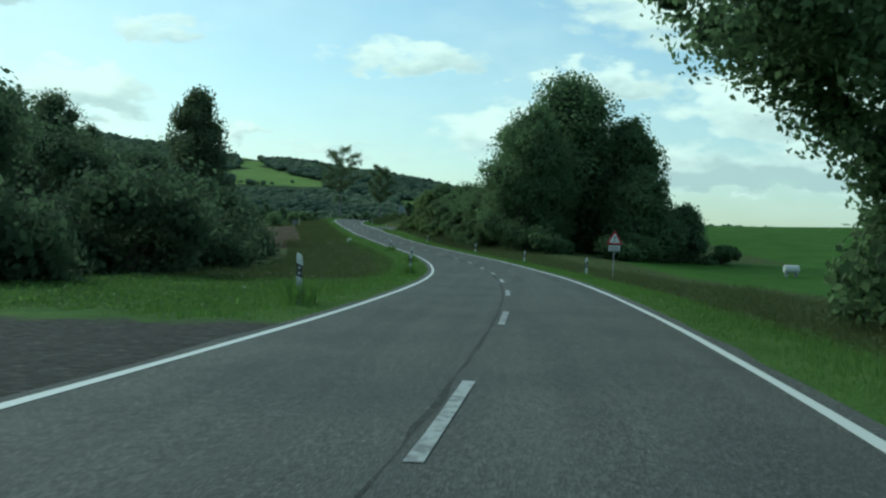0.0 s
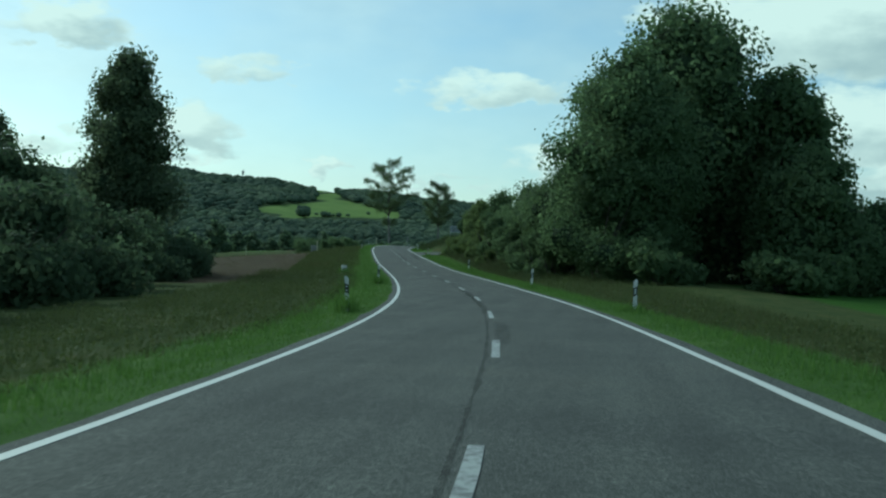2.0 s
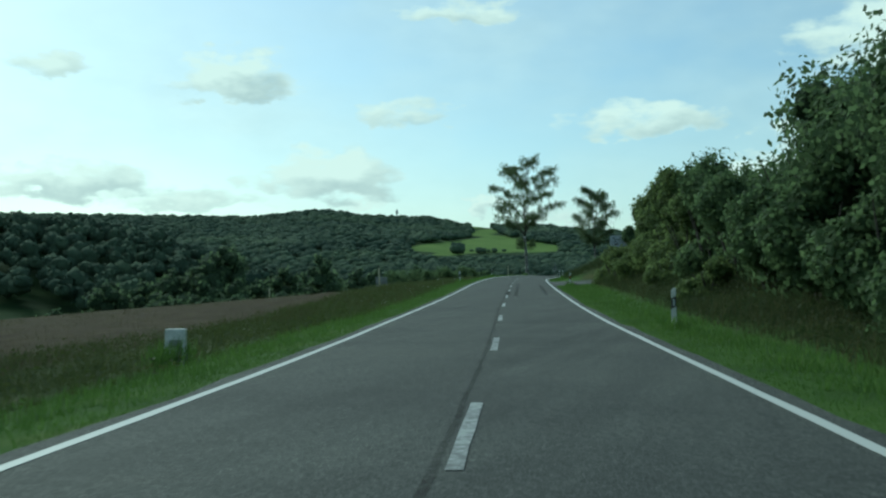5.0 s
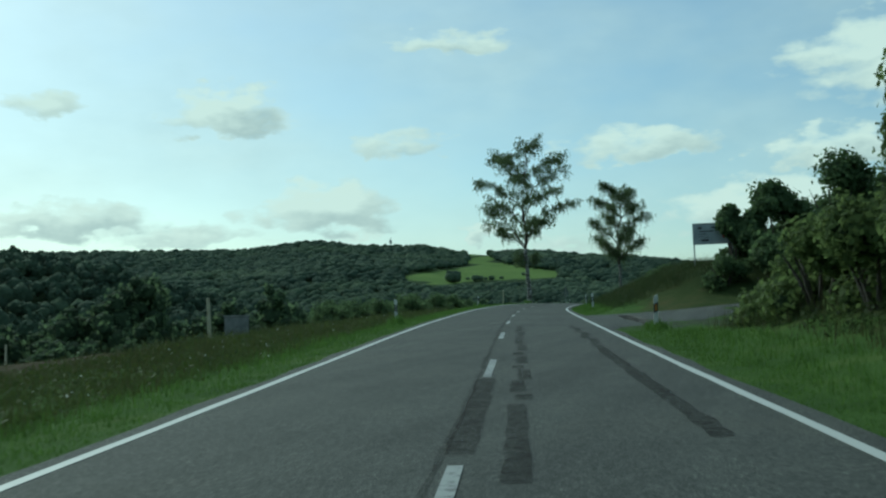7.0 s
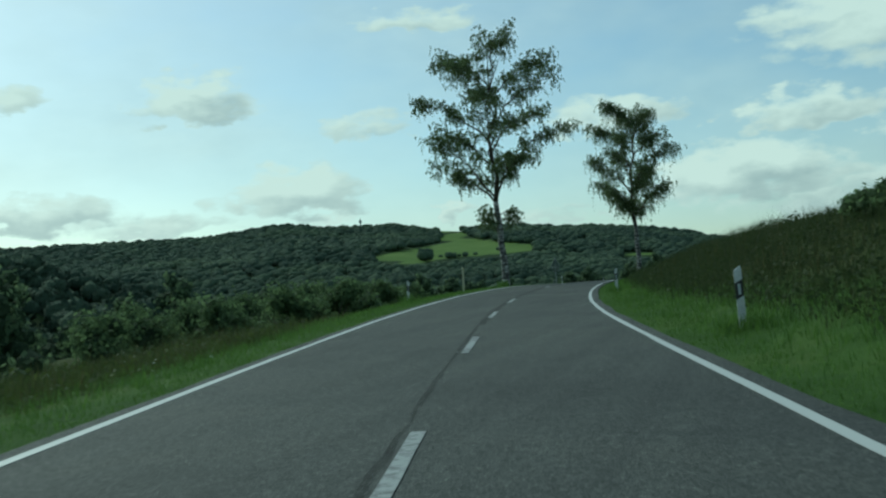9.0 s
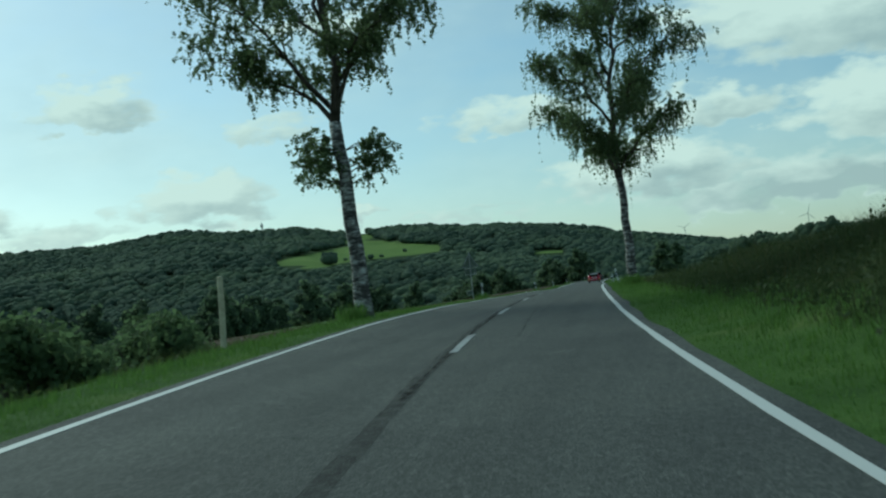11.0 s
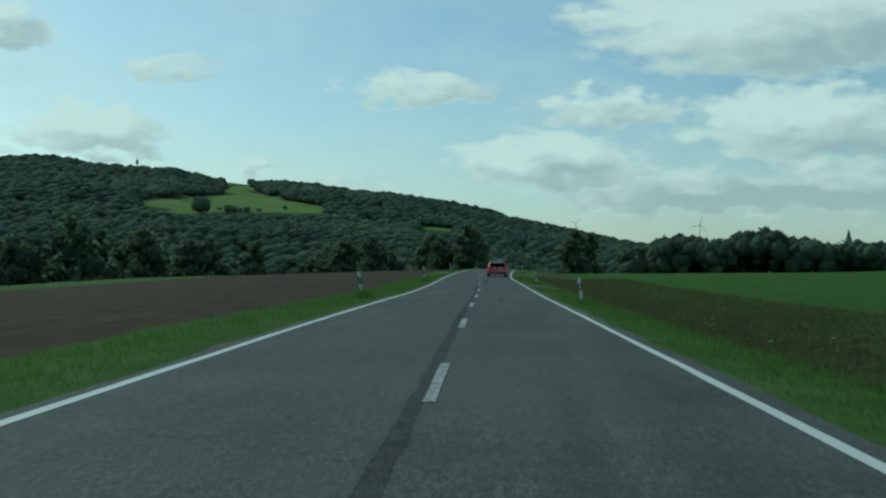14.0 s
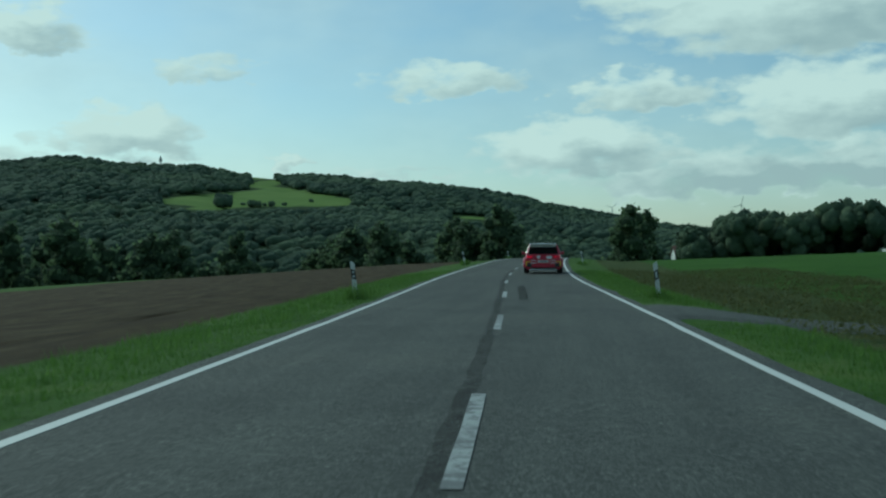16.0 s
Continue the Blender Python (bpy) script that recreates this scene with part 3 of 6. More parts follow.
# ---- land ----
def near_bands(lo, hi):
    return np.concatenate([np.arange(lo, 9.0, 0.4), np.arange(9.0, 20.0, 1.0), np.arange(20.0, 60.0, 2.5), np.arange(60.0, 130.0, 7.0), np.arange(130.0, 420.0, 18.0), np.arange(420.0, hi, 40.0)])


def build_ground():
    sg = np.concatenate([np.arange(-380, -60, 40.0), np.arange(-60, 620, 2.0), np.arange(620, 1000, 10.0), np.arange(1000, 2850, 30.0)])
    half = near_bands(3.35, 1900.0)
    wg = np.concatenate([-half[::-1], [-3.0, 0.0, 3.0], half])
    S2, W2 = np.meshgrid(sg, wg, indexing="ij")
    x, y = plan(S2, W2)
    z = ground_z(S2, W2)
    rng = np.random.default_rng(3)
    d = abs(W2)
    z = z + rng.normal(0, 0.02, z.shape) * np.clip((d - 3.6) * 0.6, 0, 1.3)
    verts = np.stack([x, y, z], -1).reshape(-1, 3)
    n, k = S2.shape
    i = np.arange(n * k).reshape(n, k)
    faces = np.stack([i[:-1, :-1], i[:-1, 1:], i[1:, 1:], i[1:, :-1]], -1).reshape(-1, 4)
    me = mesh_of("ground", verts, faces, [M["ground"]], smooth=True)
    az, r = bearing(x, y)
    el = np.degrees(np.arctan2(z - HZ, r))
    ramp = lambda v, a, b: np.clip((v - a) / (b - a), 0, 1)  # noqa: E731
    left, right = W2 < 0, W2 > 0
    zones = {
        "rough": np.where(left & (S2 < 62), ramp(d, 11.0, 14.0), 0) + np.where(left & (S2 >= 62) & (S2 < 178), ramp(d, 5.2, 8.0), 0) + np.where(left & (S2 >= 178) & (S2 < 345), ramp(d, 7.5, 11.5), 0) + np.where(right & (S2 < 225), ramp(d, 5.0, 8.0), 0) + np.where(right & (S2 > 238) & (S2 < 350), ramp(d, 4.6, 7.5), 0) + np.where(right & (S2 >= 350), ramp(d, 5.0, 6.6), 0),
        "crop": np.where(right & (S2 < 150), ramp(d, 19, 22), 0) + np.where(right & (S2 > 335), ramp(d - np.interp(S2, [335, 360, 400, 425, 480], [30, 22, 16, 10, 9]), 0, 3), 0) + np.where(right & (S2 >= 150) & (S2 <= 335), ramp(d, 45, 50), 0),
        "earth": np.where(left & (S2 > 346), ramp(d, 6.0, 7.2) * ramp(-d, -38.5, -37), 0) + np.where(left & (S2 > 150) & (S2 < 275), ramp(d, 10, 13) * ramp(-d, -75, -60), 0),
        "gravel": np.where(left, ramp(S2, 21, 25) * ramp(-S2, -38, -33) * ramp(-d, -11, -8), 0) + np.where(right, ramp(S2, 221, 224) * ramp(-S2, -240, -236) * ramp(-d, -30, -20), 0) * 0.5,
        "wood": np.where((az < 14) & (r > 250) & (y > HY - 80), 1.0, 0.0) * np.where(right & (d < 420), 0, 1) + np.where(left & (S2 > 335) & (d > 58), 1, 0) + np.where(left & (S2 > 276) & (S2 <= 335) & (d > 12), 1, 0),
        "pasture": pasture(az, el, r) * 1.0,
    }
    for name, val in zones.items():
        a = me.attributes.new(name, "FLOAT", "POINT")
        a.data.foreach_set("value", np.clip(val, 0, 1).ravel().astype(np.float32))
    return tagged(new("ground", me), "rolling land with mown verges, ploughed earth, green crop and wooded slopes", "ground", kind="structure")


def inside(px, py, poly):
    """Whether points lie in a polygon."""
    hit = np.zeros(np.shape(px), bool)
    for (x0, y0), (x1, y1) in zip(poly, poly[1:] + poly[:1]):
        cross = ((y0 > py) != (y1 > py)) & (px < (x1 - x0) * (py - y0) / ((y1 - y0) or 1e-9) + x0)
        hit ^= cross
    return hit


MEADOWS = [[(-19.55, 3.22), (-18.1, 2.8), (-15.7, 2.9), (-10.4, 3.02), (-10.4, 3.35), (-12.55, 3.6), (-13.8, 3.88), (-14.3, 4.3), (-14.2, 4.9), (-15.6, 4.9), (-15.45, 3.75), (-17.1, 3.6), (-19.3, 3.45)],
           [(-5.8, 2.36), (-3.8, 2.2), (-3.8, 2.34), (-5.8, 2.52)], [(-23.0, 3.2), (-22.0, 3.16), (-22.0, 3.26), (-23.0, 3.3)]]


def pasture(az, el, r):
    out = np.zeros(np.shape(az), bool)
    for m in MEADOWS:
        out |= inside(az, el, m)
    return out & (r > 500)


build_ground()


# ---- road ----
def strip(name, s0, s1, w0, w1, lift, material, step=2.0, wob=0.0, seed=1):
    """A thin sheet on the road between two offsets, following its cross fall."""
    n = max(2, int((s1 - s0) / step) + 1)
    s = np.linspace(s0, s1, n)
    rng = np.random.default_rng(seed)
    cols = []
    for w in (w0, w1):
        ww = np.full(n, w) + rng.normal(0, wob, n)
        x, y = plan(s, ww)
        _, _, z, _, f = centre(s)
        cols.append(np.stack([x, y, z + f * ww + lift], -1))
    verts = np.concatenate(cols)
    low = verts.copy()
    low[:, 2] -= 0.004
    i = np.arange(n - 1)
    top = np.stack([i, n + i, n + i + 1, i + 1], -1)
    sides = np.concatenate([np.stack([i, i + 1, 2 * n + i + 1, 2 * n + i], -1), np.stack([n + i + 1, n + i, 3 * n + i, 3 * n + i + 1], -1)])
    return mesh_of(name, np.concatenate([verts, low]), np.concatenate([top, sides]), [material])


def build_road():
    s = np.concatenate([np.arange(-120, 620, 2.0), np.arange(620, 900, 10.0)])
    w = np.array([-3.32, -3.28, -2.2, -1.1, 0.0, 1.1, 2.2, 3.24, 3.28])
    S2, W2 = np.meshgrid(s, w, indexing="ij")
    rng = np.random.default_rng(5)
    W3 = W2 + np.where(abs(W2) > 3.1, rng.normal(0, 0.035, S2.shape), 0)
    x, y = plan(S2, W3)
    _, _, z, _, f = centre(S2)
    z = z + f * W2
    z[:, 0] -= 0.25
    z[:, -1] -= 0.25
    n, k = S2.shape
    i = np.arange(n * k).reshape(n, k)
    faces = np.stack([i[:-1, :-1], i[:-1, 1:], i[1:, 1:], i[1:, :-1]], -1).reshape(-1, 4)
    ob = new("road", mesh_of("road", np.stack([x, y, z], -1).reshape(-1, 3), faces, [M["asphalt"]], smooth=False))
    tagged(ob, "worn grey asphalt country road with white edge lines", "road", kind="structure")
    for nm, w0, w1 in (("edge_line", -HALF_L - 0.06, -HALF_L + 0.06), ("edge_line", HALF_R - 0.06, HALF_R + 0.06)):
        e = new(nm, strip(nm, -110, 640, w0, w1, 0.006, M["line"], 2.0, 0.006))
        e.parent = ob
    for k in range(-9, 52):
        a = 24.84 + 12.031 * k
        if 286 < a < 296:
            continue
        o = new("dash", strip("dash", a, a + 4.0, -0.06, 0.06, 0.008, M["dash"], 1.0, 0.004, k + 20))
        o.parent = ob
    # the tarred joint along the middle
    for s0, s1, w0, w1, film in ((18, 100, -0.17, -0.12, "tar"), (100, 121, -0.2, 0.0, "tar"), (121, 262, -0.16, -0.1, "tar"), (262, 345, -0.16, 0.0, "tar"), (345, 480, -0.19, -0.03, "tar"),
                                 (296, 342, -0.08, -0.035, "crack"), (104, 126, -0.2, -0.18, "crack"), (304, 318, 0.86, 0.88, "crack")):
        o = new("tar_joint", strip("tar_joint", s0, s1, w0, w1, 0.004 if film == "tar" else 0.0095, M[film], 0.8, 0.014, int(s0)))
        o.parent = ob
    return ob


road = build_road()


# ---- plants ----
def leaf_quads(centres, size, rng, droop=0.0, long=1.6, out=None, toss=0.7):
    """Small leaves, four corners each, at the given places: turned every way, or facing outwards where out is given."""
    n = len(centres)
    if out is None:
        a = rng.normal(size=(n, 3))
        a[:, 2] = a[:, 2] * (1 - droop) - droop * 1.5
        a /= np.linalg.norm(a, axis=1, keepdims=True) + 1e-9
        b = np.cross(a, rng.normal(size=(n, 3)))
    else:
        face = out + toss * rng.normal(size=(n, 3))
        a = np.cross(face, rng.normal(size=(n, 3)))
        a /= np.linalg.norm(a, axis=1, keepdims=True) + 1e-9
        b = np.cross(face, a)
    b /= np.linalg.norm(b, axis=1, keepdims=True) + 1e-9
    k = (size * rng.uniform(0.6, 1.35, n))[:, None]
    a, b = a * k * long * 0.5, b * k * 0.5
    v = np.stack([centres - a, centres + b, centres + a, centres - b], 1).reshape(-1, 3)
    f = np.arange(4 * n).reshape(n, 4)
    return v, f


_ICO = {}


def ico(level):
    if level not in _ICO:
        bm = bmesh.new()
        bmesh.ops.create_icosphere(bm, subdivisions=level, radius=1.0)
        _ICO[level] = (np.array([v.co[:] for v in bm.verts]), np.array([[v.index for v in f.verts] for f in bm.faces]))
        bm.free()
    return _ICO[level]


def lumps(blobs, rng, level=2, rough=0.22, squash=1.0):
    """Uneven rounded masses, one per blob (x, y, z, rx, ry, rz)."""
    v0, f0 = ico(level)
    vs, fs, n = [], [], 0
    for x, y, z, rx, ry, rz in blobs:
        ph = rng.uniform(0, 6.28, 6)
        k = 1 + rough * (np.sin(v0[:, 0] * 4.1 + ph[0]) * np.sin(v0[:, 1] * 4.7 + ph[1]) + 0.7 * np.sin(v0[:, 2] * 6.3 + ph[2]) * np.sin(v0[:, 0] * 7.1 + ph[3])) + rng.normal(0, rough * 0.28, len(v0))
        vs.append(v0 * k[:, None] * (rx, ry, rz * squash) + (x, y, z))
        fs.append(f0 + n)
        n += len(v0)
    return np.concatenate(vs), np.concatenate(fs)


def crown_mesh(name, blobs, count, size, leaf, rng, core=0.74, droop=0.0, fill=0.45, level=2):
    """A crown of leaves over blobs, with an inner mass coloured dark as shade, uneven at its edge."""
    blobs = np.array(blobs, float)
    vol = blobs[:, 3] * blobs[:, 4] * blobs[:, 5]
    pick = rng.choice(len(blobs), count, p=vol ** 0.75 / (vol ** 0.75).sum())
    d = rng.normal(size=(count, 3))
    d /= np.linalg.norm(d, axis=1, keepdims=True)
    # clumps: pull leaves towards twig ends
    twig = rng.normal(size=(len(blobs), 60, 3))
    twig /= np.linalg.norm(twig, axis=2, keepdims=True)
    t = twig[pick, rng.integers(0, 60, count)]
    d = d * 0.42 + t
    d /= np.linalg.norm(d, axis=1, keepdims=True)
    rad = rng.uniform(fill, 1.0, count) ** 0.6 * (1 + 0.13 * np.sin(t[:, 0] * 23) + 0.1 * np.sin(t[:, 1] * 31 + t[:, 2] * 17))
    c = blobs[pick, :3] + d * rad[:, None] * blobs[pick, 3:]
    # a few long shoots stand out of the outline
    shoot = rng.uniform(0, 1, count) < 0.05
    c[shoot] += (d[shoot] * 0.5 + (0, 0, 0.5)) * rng.uniform(0, 0.3, (int(shoot.sum()), 1)) * blobs[pick[shoot], 3:4]
    face = d / blobs[pick, 3:]
    face /= np.linalg.norm(face, axis=1, keepdims=True)
    v, f = leaf_quads(c, size, rng, droop, out=face, toss=0.5)
    faces = f.tolist()
    idx = [0] * len(faces)
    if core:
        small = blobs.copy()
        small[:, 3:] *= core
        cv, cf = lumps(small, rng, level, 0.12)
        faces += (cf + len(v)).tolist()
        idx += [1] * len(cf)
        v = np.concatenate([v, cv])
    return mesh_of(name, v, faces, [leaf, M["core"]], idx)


def broad_tree(s, w, height, radius, leaf, label, seed, count=9000, size=0.34, low=0.12, trunk=0.32, lean=0.0, shape=1.0, name="tree", core=0.4, nblob=26, category="tree", group="", limbs=9, level=2):
    """A broadleaf tree: trunk, limbs and a crown built of many clumps."""
    rng = np.random.default_rng(seed)
    base = P(s, w)
    t = thing(name, pose(base.x, base.y, base.z - 0.15, 0, 0, 0), label, category, group)
    bm = bmesh.new()
    top = height * 0.62
    line = [(math.sin(k * 1.1 + seed) * 0.03 * k + lean * k / 6, math.cos(k * 1.3 + seed) * 0.03 * k, top * k / 6) for k in range(7)]
    tube(bm, line, [trunk * (1.25 if k == 0 else 1 - 0.13 * k) for k in range(7)], 9)
    part("trunk", bm, M["bark"], t, smooth=True)
    for k in range(limbs):
        a = k * 2.4 + seed
        h0 = height * rng.uniform(max(low, 0.15), 0.55)
        r1 = radius * rng.uniform(0.35, 0.6)
        h1 = min(height * 0.93, h0 + r1 * rng.uniform(0.6, 1.2))
        p0 = Vector((lean * h0 / top, 0, h0))
        p1 = Vector((math.cos(a) * r1 * 0.5, math.sin(a) * r1 * 0.5, h0 + (h1 - h0) * 0.55))
        p2 = Vector((math.cos(a) * r1, math.sin(a) * r1, h1))
        bm = bmesh.new()
        tube(bm, [p0, p1, p2], [trunk * 0.42, trunk * 0.25, trunk * 0.07], 6)
        part("limb", bm, M["bark"], t, smooth=True)
    blobs = []
    for k in range(nblob):
        u = (k + 0.5) / nblob
        zz = low + (1 - low) * u
        prof = math.sin(math.pi * min(1.0, (u * 0.86 + 0.14) ** shape)) ** 0.6
        a = k * 2.39996 + seed
        r = radius * prof * (0.62 if k % 4 else 0.15) * rng.uniform(0.75, 1.1)
        q = radius * (0.3 + 0.16 * prof) * rng.uniform(0.8, 1.25)
        blobs.append((math.cos(a) * r + lean * zz, math.sin(a) * r, height * zz * 0.93, q, q, q * rng.uniform(0.75, 1.05)))
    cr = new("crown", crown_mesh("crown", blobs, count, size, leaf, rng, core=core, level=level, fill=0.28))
    cr.parent = t
    return t


def bush(s, w, height, radius, leaf, label, seed, count=2600, size=0.26, name="bush", stretch=1.0, group="", nblob=9):
    rng = np.random.default_rng(seed)
    base = P(s, w)
    t = thing(name, pose(base.x, base.y, base.z - 0.1, 0, 0, head_at(s)), label, "bush", group)
    blobs = []
    n = max(nblob, int(nblob * 0.75 * height / radius))
    for k in range(n):
        q = radius * rng.uniform(0.32, 0.5)
        rz = min(q, height * 0.34)
        zz = min(height - rz, height * (0.1 + 0.8 * ((k * 0.618 + 0.2) % 1.0) ** 1.35))
        r = radius * 0.74 * math.sqrt(max(0.06, 1 - (zz / height) ** 2.2)) * math.sqrt(rng.uniform(0.15, 1.0))
        a = k * 2.39996 + seed
        blobs.append((math.cos(a) * r, math.sin(a) * r * stretch, zz, q, q * stretch, rz))
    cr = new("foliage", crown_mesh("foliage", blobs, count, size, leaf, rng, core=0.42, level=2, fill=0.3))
    cr.parent = t
    for k in range(5):
        a = k * 0.9 + seed
        bm = bmesh.new()
        tube(bm, [(0.12 * math.cos(a), 0.12 * math.sin(a), 0), (radius * 0.3 * math.cos(a), radius * 0.3 * math.sin(a), height * 0.35), (radius * 0.55 * math.cos(a), radius * 0.55 * math.sin(a), height * 0.62)], [0.06, 0.045, 0.015], 5)
        part("stem", bm, M["bark"], t)
    return t


# big broadleaf trees right of the bend
broad_tree(160, 21.3, 22.0, 9.2, M["leaf_oak"], "tall dense dark green broadleaf tree at the roadside", 11, 48000, 0.29, 0.06, 0.45, nblob=44)
broad_tree(151, 14.0, 17.0, 6.5, M["leaf_oak"], "broadleaf tree leaning over the verge, dark green", 12, 56000, 0.21, 0.05, 0.34, nblob=30)
broad_tree(156, 27.5, 17.5, 6.0, M["leaf_oak"], "dark green broadleaf tree beside the crop field", 13, 24000, 0.27, 0.06, 0.34, nblob=28)
broad_tree(149, 27.5, 10.5, 5.0, M["leaf_oak"], "lower rounded tree at the edge of the crop", 14, 18000, 0.24, 0.04, 0.25)
broad_tree(151, 33.5, 7.0, 3.6, M["leaf_oak"], "small ragged tree at the edge of the crop", 15, 8000, 0.2, 0.05, 0.18, core=0.6)
broad_tree(172, 17.0, 10.5, 5.0, M["leaf_oak"], "dark roadside tree in a thick row", 16, 26000, 0.22, 0.04, 0.3)
HEDGE = [(146, 11.0, 8.5, 4.0), (155, 11.0, 9.5, 4.0), (163, 11.2, 8.4, 4.2), (171, 11.8, 7.6, 4.2), (179, 12.2, 7.2, 4.2), (187, 12.8, 6.8, 4.2), (195, 13.0, 6.2, 4.0), (203, 13.4, 5.8, 3.8),
         (212, 13.8, 6.8, 3.6), (222, 16.5, 6.6, 3.0), (247.5, 13.4, 3.9, 1.9), (250, 17.0, 5.4, 2.6), (253, 20.5, 6.2, 3.0), (244.9, 11.9, 3.3, 1.3), (242.6, 12.6, 2.4, 1.7), (245.7, 10.95, 2.9, 1.1), (152, 8.9, 3.8, 1.8), (158, 8.8, 4.2, 1.9), (164, 8.9, 4.0, 1.9), (170, 9.0, 4.2, 1.9), (176, 8.9, 4.0, 1.8), (182, 9.0, 4.4, 1.9), (188, 9.0, 4.6, 1.9), (194, 8.9, 4.4, 1.8), (199, 8.7, 4.4, 1.8), (203.5, 9.2, 5.2, 1.9), (207.5, 9.5, 5.6, 2.0), (211.5, 9.7, 5.0, 2.0), (215, 10.1, 4.0, 1.8), (218.6, 10.8, 2.8, 1.6)]
for i, (s, w, h, r) in enumerate(HEDGE):
    grow = (1.0, 1.08, 0.84, 1.04, 0.92, 1.1, 0.86)[i * 3 % 7] if s < 225 else 1.0
    light = 192 < s < 222 and w < 12
    bush(s, w, h * grow, r * (2 - grow) ** 0.5, M["leaf_light"] if light else M["leaf_bush"], "tall light green hedge bush on the roadside bank" if light else "tall dense hedge bush on the roadside bank", 30 + i, *((15000, 0.13) if w < 10.2 or (s < 170 and w < 12) else (7000, 0.18)), "hedge_bush", 1.15, "bushes of the roadside hedge", 13)
for i, (s, w, h, r) in enumerate([(141, 14, 3.2, 2.8), (138, 21, 2.6, 3.0), (143, 25, 3.2, 3.2), (146, 36, 2.4, 2.4)]):
    bush(s, w, h, r, M["leaf_bush"], "low bush at the foot of the dark trees", 50 + i, 2600, 0.28)
for i, (s, w, h, r) in enumerate([(179, 7.4, 1.3, 1.1), (191, 7.4, 1.4, 1.2), (201, 7.0, 1.6, 1.2), (206, 6.9, 1.9, 1.3), (210, 6.9, 1.9, 1.3), (214, 6.9, 1.8, 1.3), (217.4, 7.0, 1.6, 1.2), (220.2, 7.4, 1.4, 1.1), (212.5, 8.2, 1.9, 1.3), (215.6, 8.5, 1.8, 1.3), (218.3, 8.9, 1.6, 1.3), (220.6, 9.6, 1.4, 1.2), (242.8, 9.9, 1.5, 1.2), (262, 9.0, 0.8, 1.2)]):
    bush(s, w, h * (1.15 if s < 225 else 1.0), r, M["leaf_light"] if s < 225 else M["leaf_bush"], "low bramble bush on the grassy bank", 110 + i, 4200, 0.1, "bramble_bush", 1.2, "brambles on the bank", 9)
# overhanging tree at the start
def overhanging_tree(s, w):
    """A roadside tree whose limbs reach out over the lane, higher the farther out they go."""
    rng = np.random.default_rng(21)
    base = P(s, w)
    t = thing("tree", pose(base.x, base.y, base.z - 0.15, 0, 0, head_at(s)), "broadleaf tree with limbs reaching out over the verge", "tree")
    bm = bmesh.new()
    tube(bm, [(0, 0, 0), (-0.1, 0.1, 2.0), (-0.25, 0.05, 4.5), (-0.3, 0, 7.5), (-0.2, 0.1, 10.0)], [0.42, 0.32, 0.28, 0.2, 0.1], 10)
    part("trunk", bm, M["bark"], t, smooth=True)
    blobs, twigs = [], bmesh.new()
    for k in range(13):
        a = math.pi + (k - 6) * 0.47
        reach = 9.4 * (1 - 0.09 * abs(k - 6)) * rng.uniform(0.85, 1.05)
        h0 = 2.6 + (k * 5 % 7) * 0.7
        bm = bmesh.new()
        pts = [Vector((-0.2, 0, h0))]
        for j in range(1, 7):
            u = j / 6
            pts.append(Vector((-0.2 + math.cos(a) * reach * u + rng.normal(0, 0.15), math.sin(a) * reach * u + rng.normal(0, 0.2), h0 + (3.8 + 0.35 * h0) * u ** 0.7 - 1.0 * u * u)))
        tube(bm, pts, [0.17 * (1 - 0.14 * j) for j in range(7)], 7)
        part("limb", bm, M["bark"], t, smooth=True)
        for j in range(1, 7):
            for q in range(5):
                o = Vector((rng.normal(0, 0.8), rng.normal(0, 0.8), rng.uniform(-1.1, 0.9)))
                c = pts[j] + o
                out = -c.x
                floor_h = float(np.interp(out, [0.5, 2.0, 3.9, 5.2, 6.2, 7.7, 9.0], [0.5, 1.0, 2.2, 3.4, 4.2, 5.2, 6.1]))
                c.z = max(c.z, floor_h + rng.uniform(0.0, 0.6))
                tube(twigs, [pts[j], (pts[j] + c) / 2 + Vector((0, 0, 0.1)), c], [0.03, 0.02, 0.008], 4)
                r = rng.uniform(0.45, 0.85)
                blobs.append((c.x, c.y, c.z, r, r, r * 0.75))
    for k in range(120):
        x, y = rng.uniform(-7.4, 3.5), rng.normal(0, 2.6)
        low = float(np.interp(-x, [0.5, 2.0, 3.9, 5.2, 7.4], [0.8, 1.5, 3.0, 4.2, 5.4]))
        r = rng.uniform(0.7, 1.3)
        blobs.append((x, y, rng.uniform(low + r, 12.5), r, r, r))
    tagged(part("twig_work", twigs, M["bark"], t), kind="stuff")
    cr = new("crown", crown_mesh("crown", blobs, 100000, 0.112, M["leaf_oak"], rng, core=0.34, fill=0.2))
    cr.parent = t


overhanging_tree(40.5, 10.2)
for i, (s, w, h, r) in enumerate([(41, 8.5, 3.6, 2.3), (42, 12.0, 3.6, 2.4), (45, 8.6, 2.2, 1.5)]):
    bush(s, w, h, r, M["leaf_bush"], "dark bush under the overhanging tree", 56 + i, 5200, 0.15)
# poplar and thicket on the low side
broad_tree(173, -26.3, 21.2, 5.6, M["leaf_poplar"], "tall slim poplar with an upright grey-green crown", 22, 30000, 0.24, 0.1, 0.3, shape=0.8, core=0.45, nblob=34)
broad_tree(167.5, -43.5, 19.5, 6.0, M["leaf_poplar"], "poplar rising behind the thicket", 23, 18000, 0.22, 0.1, 0.3, core=0.5)
broad_tree(186, -41.6, 17.2, 3.4, M["leaf_poplar"], "slim young poplar above the thicket", 26, 9000, 0.2, 0.12, 0.2, core=0.4, shape=0.8)
